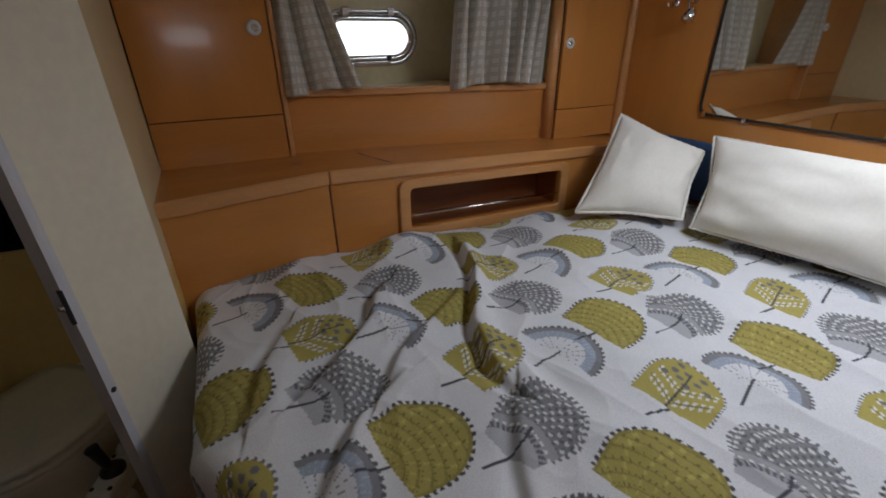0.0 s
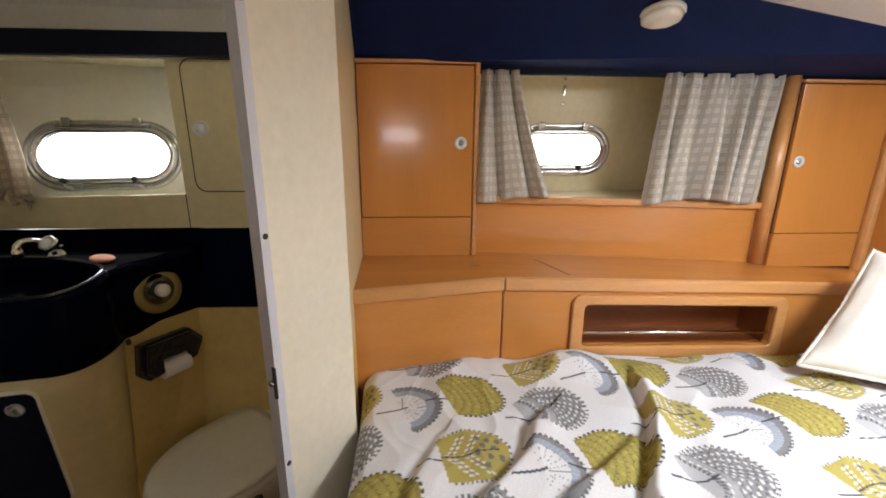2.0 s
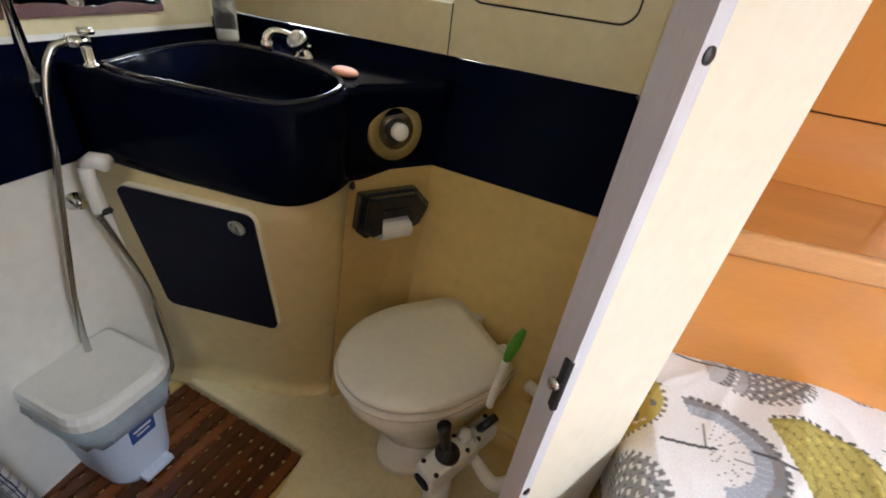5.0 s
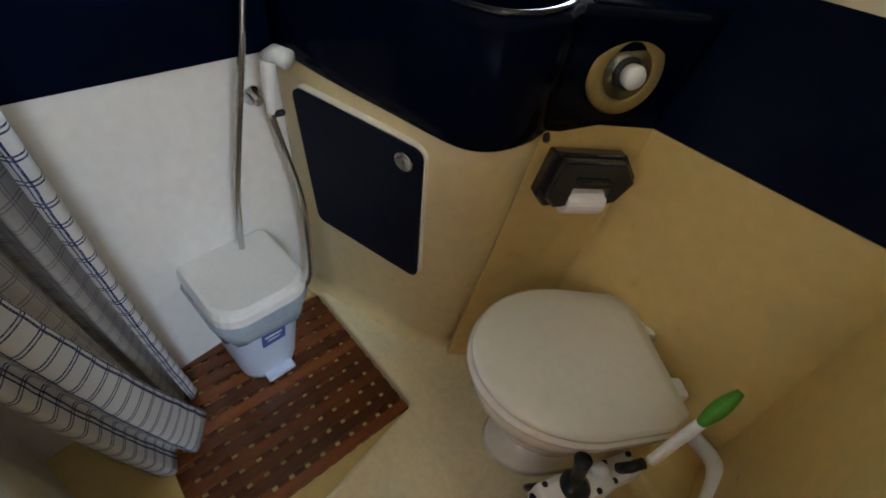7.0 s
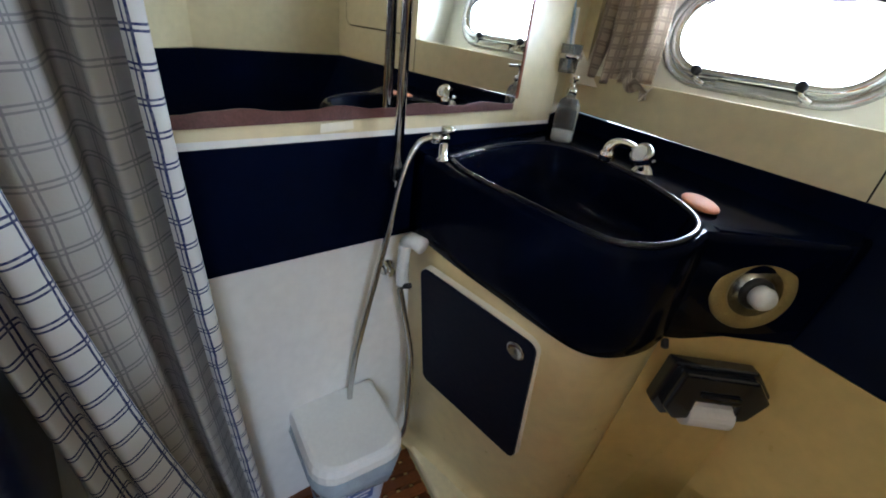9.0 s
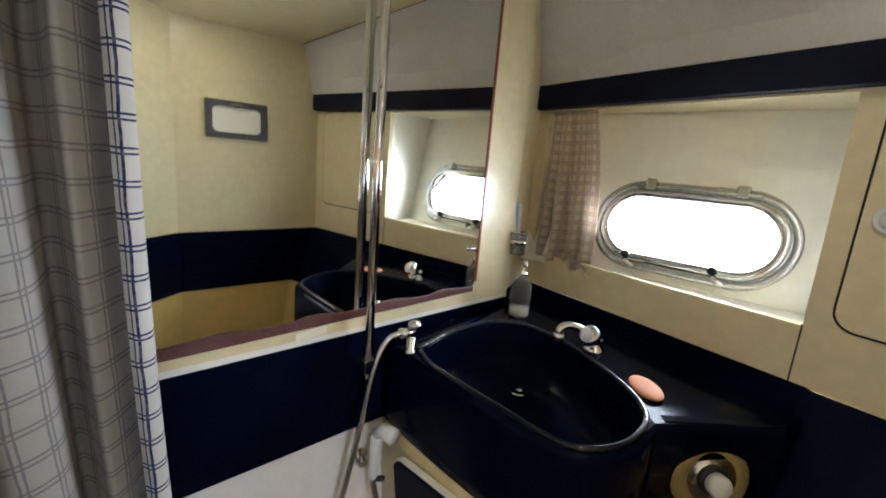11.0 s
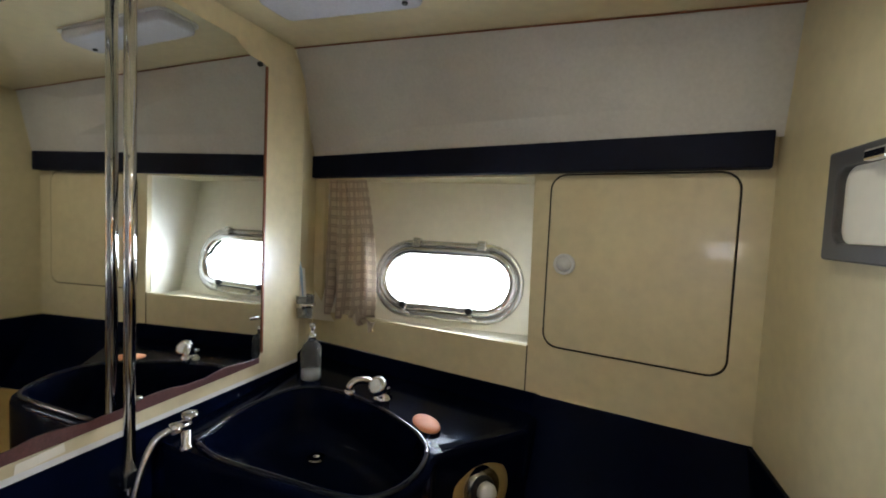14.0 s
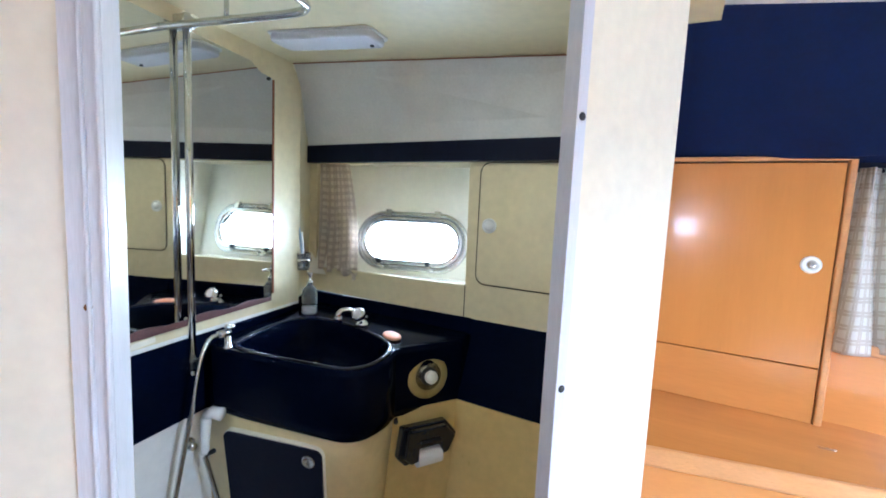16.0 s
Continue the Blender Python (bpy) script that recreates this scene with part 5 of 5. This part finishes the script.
for x, y in ((1.02, 1.842), (1.835, 1.82)):
    z0_ = 1.575 - 0.0176 * (x - 0.06)
    z = z0_ + (2.05 - y) / 0.29 * (cabin_roof(x) - z0_)
    cl = thing("berth_light", "round white dome light on the navy liner", "ceiling light", "dome lights over the berth")
    nm_ = basis((x, y - 0.004, z - 0.003), (1, 0, 0), (0, -0.35, -0.94))
    part("dome", lathe([(0.058, 0.010), (0.061, 0.017), (0.053, 0.027), (0.03, 0.033), (0.0, 0.034)], nm_), PORCELAIN, cl, "frosted dome", smooth=True)
    part("rim", lathe([(0.060, 0), (0.068, 0.004), (0.066, 0.014), (0.056, 0.016)], nm_), WHITE_PLASTIC, cl, smooth=True)

# ---- head bulkhead: mirror, pad, fittings ----
hm = thing("berth_mirror", "tall mirror with rounded corners on the head bulkhead", "mirror")
HMM = basis((2.05, 1.585, 1.0), (0, -1, 0), (-1, 0, 0))
part("glass", plate(rounded(0.90, 0.56, 0.03, 5, 0.45, 0.28), [], 0.001, 0.007, HMM), MIRROR, hm)
part("frame", plate(rounded(0.912, 0.572, 0.035, 5, 0.45, 0.28), [rounded(0.894, 0.554, 0.03, 5, 0.45, 0.28)], 0.0, 0.010, HMM), DARK_GAP, hm)
for x in (0.02, 0.18):
    part("clip", box((x - 0.008, -0.012, 0.0), (x + 0.008, 0.008, 0.012), 0.003, HMM), CHROME, hm)
pad = thing("headboard_pad", "dark blue upholstered headboard pad behind the pillows", "headboard")
soft_edges(part("cushion", box((1.99, 0.2, 0.66), (2.05, 1.905, 0.895), 0.015), BLUE_PAD, pad), 0.01)
setting(part("trim_corner", tube([(2.035, 2.0, 0.84), (2.035, 2.0, 1.6)], 0.02, 12), CHERRY_EDGE), "cherry corner moulding", "trim")
rl = thing("reading_lamp", "small chrome reading lamp on the head bulkhead", "lamp")
part("rose", lathe([(0.028, 0), (0.028, 0.006), (0.012, 0.014)], basis((2.05, 1.72, 1.42), (0, -1, 0), (-1, 0, 0))), CHROME, rl, smooth=True)
part("stalk", tube(smooth_line([(2.04, 1.72, 1.42), (2.01, 1.71, 1.40), (1.99, 1.69, 1.36)], 5), 0.005), CHROME, rl, smooth=True)
part("shade", lathe([(0.008, -0.03), (0.016, -0.02), (0.024, 0.02), (0.022, 0.021), (0.0, 0.0)], basis((1.985, 1.68, 1.35), (0, 1, 0), (-0.5, -0.6, -0.6))), CHROME, rl, smooth=True)
hk = thing("coat_hook", "chrome hook on the head bulkhead", "hook")
part("rose", lathe([(0.016, 0), (0.016, 0.005), (0.006, 0.01)], basis((2.05, 1.80, 1.40), (0, -1, 0), (-1, 0, 0))), CHROME, hk, smooth=True)
part("hook", tube(smooth_line([(2.045, 1.80, 1.40), (2.015, 1.80, 1.385), (2.0, 1.80, 1.40)], 5), 0.005), CHROME, hk, smooth=True)

# ---- bed ----
base = thing("bed", "double berth on a cherry plinth with a thick mattress", "bed")
BED = [(0.16, 1.72), (0.17, 1.45), (0.175, 1.05), (0.42, 0.66), (0.62, 0.30), (0.70, -0.4), (2.04, -0.4), (2.04, 1.80), (0.6, 1.735)]
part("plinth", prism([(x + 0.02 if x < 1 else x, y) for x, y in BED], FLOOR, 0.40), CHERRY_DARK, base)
soft_edges(part("mattress", prism(BED, 0.402, 0.60), LINEN, base), 0.03, 3)


RUCKS = [
    ([(0.952, 1.60), (0.925, 1.48), (0.893, 1.37), (0.825, 1.25), (0.765, 1.15), (0.735, 1.03), (0.745, 0.95)], 0.036, 0.042),
    ([(0.82, 1.325), (0.70, 1.225), (0.573, 1.13), (0.50, 1.04)], 0.020, 0.050),
    ([(0.65, 1.45), (0.587, 1.37), (0.555, 1.28), (0.43, 1.15), (0.36, 1.10)], 0.026, 0.050),
    ([(0.56, 1.065), (0.445, 1.0), (0.34, 0.86)], 0.020, 0.045),
    ([(0.36, 1.35), (0.30, 1.22), (0.26, 1.08)], 0.016, 0.05),
    ([(0.74, 0.93), (0.66, 0.80), (0.60, 0.66)], 0.014, 0.05),
]


def duvet_height(x, y):
    """Loose folds: long soft swells, with sharper creases where the cover is rucked up."""
    wx_, wy_ = x + 0.05 * noise.noise((x * 3, y * 3, 9.1)), y + 0.05 * noise.noise((x * 3, y * 3, 2.2))
    n1 = noise.noise((x * 2.1, y * 2.6, 0.3))
    n2 = noise.noise((wx_ * 5.2 + 3, wy_ * 4.4, 1.7))
    n3 = noise.noise((wx_ * 13, wy_ * 12, 4.1))
    z = 0.646 + 0.016 * n1 + 0.014 * n2 + 0.005 * n3
    for k_, (fx, fy, amp) in enumerate(((2.7, 2.2, 0.010), (4.6, 3.1, 0.006), (7.5, 6.0, 0.003))):
        r_ = 1 - abs(noise.noise((wx_ * fx + 0.6 * wy_ + 5 * k_ + 5, wy_ * fy - wx_ * 0.9, 7.3 + k_))) * 3.2
        z += amp * max(0.0, r_) ** 2
    z += 0.040 * math.exp(-((x - 0.78) / 0.10) ** 2 - ((y - 1.68) / 0.09) ** 2)
    for line_, hh, wide in RUCKS:
        best = 9.0
        for (x0, y0), (x1, y1) in zip(line_, line_[1:]):
            ex, ey = x1 - x0, y1 - y0
            ll = ex * ex + ey * ey
            f = min(1.0, max(0.0, ((x - x0) * ex + (y - y0) * ey) / ll))
            dx, dy = x - x0 - f * ex, y - y0 - f * ey
            d = math.hypot(dx, dy)
            if d < abs(best):
                best = math.copysign(d, ex * dy - ey * dx)
        if abs(best) > 0.16:
            continue
        ends = min(math.hypot(x - line_[0][0], y - line_[0][1]), math.hypot(x - line_[-1][0], y - line_[-1][1]))
        hh_ = hh * min(1.0, 0.25 + ends / 0.10)
        # a soft rise on one side, a steep tuck on the other
        z += hh_ * (math.exp(-(best / wide) ** 2) if best > 0 else math.exp(-(best / (0.30 * wide)) ** 2)) - 0.45 * hh_ * math.exp(-((best + 0.5 * wide) / (0.35 * wide)) ** 2)
    return z


def left_edge(y):
    """The side of the berth nearest the door, in plan."""
    pts = ((1.80, 0.125), (1.43, 0.150), (1.05, 0.150), (0.66, 0.40), (0.30, 0.60), (-0.4, 0.68))
    for (y1, x1), (y0, x0) in zip(pts, pts[1:]):
        if y >= y0:
            return x0 + (x1 - x0) * min(1, (y - y0) / (y1 - y0))
    return pts[-1][1]


def print_motifs(X, Y):
    """The duvet's print: four leaf and tree shapes repeating on a slanted lattice. Colours for the places X, Y."""
    rgb = np.empty((X.size, 3))
    rgb[:] = (0.76, 0.76, 0.775)
    olive, olive_d, grey, grey_d, blue = (np.array(c) for c in ((0.40, 0.335, 0.085), (0.19, 0.16, 0.045), (0.37, 0.37, 0.385), (0.14, 0.14, 0.155), (0.36, 0.40, 0.48)))
    ink = np.array((0.07, 0.07, 0.08))
    white = np.array((0.78, 0.77, 0.75))
    up = radians(15)
    for i in range(-3, 4):
        for j in range(-7, 9):
            ox, oy = 0.45 + 0.84 * i + 0.307 * j, 1.515 - 0.127 * i - 0.243 * j
            for kind, dx, dy in (("tree", -0.025, -0.23), ("fan", -0.15, -0.035), ("leaf", 0.0, 0.0), ("spot", 0.195, -0.065)):
                px, py = ox + dx, oy + dy
                sel = np.nonzero((np.abs(X - px) < 0.17) & (np.abs(Y - py) < 0.17))[0]
                if not sel.size:
                    continue
                ex, ey = X[sel] - px, Y[sel] - py
                v = (ex * math.cos(up) + ey * math.sin(up)) / 0.97
                u = (-ex * math.sin(up) + ey * math.cos(up)) / 0.97
                col = rgb[sel]

                def paint(mask, c):
                    col[mask] = c

                stem = (np.abs(u - 0.012 * np.sin(v * 30)) < 0.0028) & (v < -0.02) & (v > -0.135)
                th = np.arctan2(u, v + 0.06)
                r = np.hypot(u, v + 0.06)

                def dshape(w, vm, vt, taper):
                    low = np.abs(u) / np.maximum(w - taper * np.maximum(vm - v, 0), 0.01)
                    return np.where(v <= vm, low, np.hypot(u / w, (v - vm) / (vt - vm)))

                if kind == "leaf":
                    rad = dshape(0.090, -0.010, 0.088, 0.10)
                    body = (v > -0.078) & (rad < 1)
                    paint(body, olive)
                    th = np.arctan2(u, v + 0.10)
                    rows_ = np.hypot(u * 0.9, v + 0.10)
                    band_ = (rows_ / 0.022) % 1
                    paint(body & (band_ < 0.16), olive * 0.68)
                    paint(body & (band_ > 0.16) & (band_ < 0.42) & (np.sin(th * 46 + np.floor(rows_ / 0.022) * 2) > 0.72), olive_d)
                    paint(body & (band_ > 0.5) & (np.sin(th * 17 + np.floor(rows_ / 0.022)) > 0.90), olive * 1.3)
                    edge = (rad > 1.0) & (rad < 1.075) & (v > -0.07) & (np.sin(np.arctan2(u, v + 0.03) * 42) > -0.2)
                    paint(edge, ink)
                    paint(body & (rad > 0.93), olive * 0.75)
                    paint(stem & (v < -0.078), ink)
                elif kind == "spot":
                    rad = dshape(0.086, -0.005, 0.095, 0.38)
                    body = (rad < 1) & (v > -0.085)
                    paint(body, grey)
                    bow = np.hypot(u * 0.8, v + 0.095)
                    crown = body & (bow > 0.085)
                    paint(body & (bow < 0.052), grey * 1.25)
                    paint(body & (bow > 0.052) & (bow < 0.064) & (np.sin(np.arctan2(u, v + 0.095) * 38) > -0.2), grey_d)
                    paint(body & (np.abs(bow - 0.068) < 0.0025) & (np.sin(np.arctan2(u, v + 0.095) * 30) > 0), white)
                    paint(crown, grey * 0.68)
                    dash = (np.abs((bow / 0.0125) % 1 - 0.5) < 0.24) & (np.sin(np.arctan2(u, v + 0.095) * 36 + np.floor(bow / 0.0125) * 2.4) > 0.35)
                    paint(crown & dash, white * 0.92)
                    paint(crown & ~dash & (np.sin(u * 330) * np.sin(v * 290) > 0.45), grey_d)
                    paint((rad > 1.0) & (rad < 1.10) & (v > -0.05) & (np.sin(np.arctan2(u, v) * 40) > 0), ink + 0.12)
                    paint(stem & (v < -0.02), ink)
                elif kind == "fan":
                    rad = np.hypot(u / 0.098, (v + 0.045) / 0.105)
                    body = (v > -0.035 - 0.15 * np.abs(u)) & (rad < 1)
                    ring = body & (rad > 0.62)
                    paint(ring, blue)
                    paint(ring & (rad > 0.84), grey_d + 0.10)
                    paint(ring & (np.abs(np.sin(th * 24)) < 0.25) & (rad < 0.84), blue * 1.25)
                    paint((rad < 0.62) & (v > -0.045) & (np.abs(np.sin(np.arctan2(u, v + 0.045) * 10)) < 0.13), grey_d + 0.08)
                    paint((np.abs(u) < 0.0028) & (v < -0.03) & (v > -0.12), ink)
                    paint((rad > 0.97) & (rad < 1.05) & (v > -0.04) & (np.sin(th * 50) > -0.3), ink + 0.06)
                else:
                    rad = dshape(0.072, 0.005, 0.085, 0.05)
                    body = (v > -0.078) & (rad < 1)
                    paint(body, olive * 1.08)
                    for sl in (-1, 1):
                        for v0 in (-0.060, -0.020):
                            rib = (v - v0) - sl * u * 0.75
                            side_ = body & (sl * u > 0.004) & (sl * u < 0.060)
                            paint(side_ & (np.abs(rib) < 0.011) & (np.sin(u * 520) > -0.1) & (np.abs(rib) > 0.002), white * 0.95)
                            paint(side_ & (np.abs(rib) < 0.0018), olive_d)
                    for bu, bv in ((-0.040, 0.022), (-0.018, 0.034), (0.006, 0.050), (0.030, 0.040), (0.044, 0.018), (0.014, 0.024), (-0.024, 0.060), (0.026, 0.064), (-0.004, 0.008)):
                        paint(body & (np.hypot(u - bu, (v - bv) * 1.2) < 0.0085), grey_d * 1.25)
                        paint(body & (np.hypot(u - bu, (v - bv) * 1.2) < 0.003), olive_d)
                    paint(body & (np.abs(u) < 0.002) & (v < 0.06), ink)
                    paint((rad > 1.0) & (rad < 1.08) & (v > -0.07) & (np.sin(np.arctan2(u, v + 0.02) * 44) > 0), ink + 0.1)
                    paint(stem & (v < -0.078), ink)
                rgb[sel] = col
    return rgb


duvet = thing("duvet", "rumpled white duvet printed with olive and grey leaf trees", "duvet")
NU, NV = 660, 520
Y0, Y1 = 0.28, 1.755
verts, cloth_xy = [], []
for j in range(NV + 1):
    y = Y0 + (Y1 - Y0) * j / NV
    xl, xr = left_edge(y), 2.0
    for i in range(NU + 1):
        d = (xr - xl + 0.26) * i / NU - 0.26
        x = xl + max(d, 0.0)
        top = duvet_height(x, y)
        if y > 1.60:
            top -= 0.02 * ((y - 1.60) / 0.155) ** 2
        back = min(y, 1.748)
        px = x
        if d < 0.045:
            a_ = min(1.0, max(0.0, (0.045 - d) / 0.09))
            drop = 0.045 * (1 - math.cos(a_ * math.pi / 2))
            px = xl + 0.045 * (1 - math.sin(a_ * math.pi / 2)) if d > -0.045 else xl
            top = top - drop - max(0.0, -d - 0.045) * 0.95
            if d < -0.045:
                px = xl - 0.012 * math.sin(9 * y + 3 * d) * min(1, (-d - 0.045) * 8)
        verts.append((px, back, top))
        cloth_xy.append((xl + d, y))
faces = [(j * (NU + 1) + i, j * (NU + 1) + i + 1, (j + 1) * (NU + 1) + i + 1, (j + 1) * (NU + 1) + i) for j in range(NV) for i in range(NU)]
me = bpy.data.meshes.new("cover")
me.from_pydata(verts, [], faces)
xy = np.array(cloth_xy)
wx = xy[:, 0] + 0.006 * np.sin(xy[:, 1] * 17)
wy = xy[:, 1] + 0.006 * np.sin(xy[:, 0] * 14)
rgba = np.ones((len(verts), 4), dtype=np.float32)
rgba[:, :3] = print_motifs(wx, wy)
ca = me.color_attributes.new("print", "FLOAT_COLOR", "POINT")
ca.data.foreach_set("color", rgba.ravel())
DUVET = bpy.data.materials.new("printed_duvet_cotton")
DUVET.use_nodes = True
nt = DUVET.node_tree
at = nt.nodes.new("ShaderNodeAttribute")
at.attribute_name = "print"
fb = nt.nodes.new("ShaderNodeTexNoise")
fb.inputs["Scale"].default_value, fb.inputs["Detail"].default_value = 420, 3
tc = nt.nodes.new("ShaderNodeTexCoord")
nt.links.new(tc.outputs["Object"], fb.inputs["Vector"])
mx = nt.nodes.new("ShaderNodeMix")
mx.data_type, mx.blend_type = "RGBA", "MULTIPLY"
mx.inputs[0].default_value = 0.35
rp = nt.nodes.new("ShaderNodeValToRGB")
rp.color_ramp.elements[0].color, rp.color_ramp.elements[0].position = (0.6, 0.6, 0.6, 1), 0.35
rp.color_ramp.elements[1].position = 0.6
nt.links.new(fb.outputs[0], rp.inputs[0])
nt.links.new(at.outputs["Color"], mx.inputs[6])
nt.links.new(rp.outputs[0], mx.inputs[7])
pb = nt.nodes["Principled BSDF"]
pb.inputs["Roughness"].default_value = 0.9
nt.links.new(mx.outputs[2], pb.inputs["Base Color"])
bp_ = nt.nodes.new("ShaderNodeBump")
bp_.inputs["Strength"].default_value, bp_.inputs["Distance"].default_value = 0.25, 0.001
nt.links.new(fb.outputs[0], bp_.inputs["Height"])
nt.links.new(bp_.outputs[0], pb.inputs["Normal"])
me.materials.append(DUVET)
me.shade_smooth()
cover = new("cover", me)
cover.parent = duvet
edge = [Vector(verts[j * (NU + 1)]) for j in range(0, NV + 1, 3)]
part("hem", tube(edge, 0.005, 6, 0.1), LINEN, duvet, "white stitched hem", smooth=True)


def pillow(label, corners, t, seed, flange=0.0):
    """A stuffed pillow with pinched corners, wrinkles and a seam edge."""
    p = thing("pillow", label, "pillow")
    n = 44
    c0, c1, c2, c3 = (Vector(c) for c in corners)
    out = (c1 - c0 + c2 - c3).cross(c3 - c0 + c2 - c1).normalized()

    def spread(x, y):
        f, g_ = (x + 1) / 2, (y + 1) / 2
        return (c0 * (1 - f) + c1 * f) * (1 - g_) + (c3 * (1 - f) + c2 * f) * g_

    bm = bmesh.new()
    grid = {}
    for side in (1, -1):
        for j in range(n + 1):
            for i in range(n + 1):
                u, v = 2 * i / n - 1, 2 * j / n - 1
                if side == -1 and (abs(u) == 1 or abs(v) == 1):
                    grid[side, i, j] = grid[1, i, j]
                    continue
                g = max(0.0, (1 - abs(u) ** 2.6)) ** 0.5 * max(0.0, (1 - abs(v) ** 2.6)) ** 0.5
                pin = 1 - 0.07 * (abs(v) ** 2) * (1 - abs(u) ** 6) * 1.0
                x = u * (1 - 0.07 * (1 - v * v) * abs(u) ** 3)
                y = v * (1 - 0.07 * (1 - u * u) * abs(v) ** 3)
                wr = 0.010 * noise.noise((u * 2.2 + seed, v * 2.4, seed)) + 0.005 * noise.noise((u * 6 + seed, v * 4, 2.0)) * (0.4 + abs(u))
                crease = 0.006 * math.sin(10 * v + 3 * u + seed) * abs(u) ** 2
                grid[side, i, j] = bm.verts.new(spread(x, y) + out * (side * (t / 2 * g) + (wr + crease) * min(1, 3 * g)))
    for side in (1, -1):
        for j in range(n):
            for i in range(n):
                q4 = [grid[side, i, j], grid[side, i + 1, j], grid[side, i + 1, j + 1], grid[side, i, j + 1]]
                bm.faces.new(q4 if side == 1 else q4[::-1])
    part("case", bm, LINEN, p, smooth=True)
    if flange:
        loop = [spread(x, y) for x, y in [(-1, -1), (0, -0.93), (1, -1), (0.93, 0), (1, 1), (0, 0.93), (-1, 1), (-0.93, 0)]]
        edge = []
        for p0, p1 in zip(loop, loop[1:] + loop[:1]):
            k2 = max(2, int((p1 - p0).length / 0.012))
            edge += [p0.lerp(p1, f / k2) for f in range(k2)]
        part("piping", tube(edge + edge[:1], flange, 7, 0.18), LINEN, p, "frayed seam piping", smooth=True)
    return p


pillow("white cotton pillow propped corner-up at the hull side", ((1.44, 1.57, 0.685), (1.73, 1.34, 0.685), (1.92, 1.445, 0.885), (1.77, 1.73, 0.995)), 0.13, 1.3, 0.006)
pillow("large white cotton pillow against the headboard pad", ((1.69, 1.275, 0.685), (1.82, 0.60, 0.685), (1.96, 0.64, 0.965), (1.91, 1.415, 0.95)), 0.17, 5.1, 0.004)
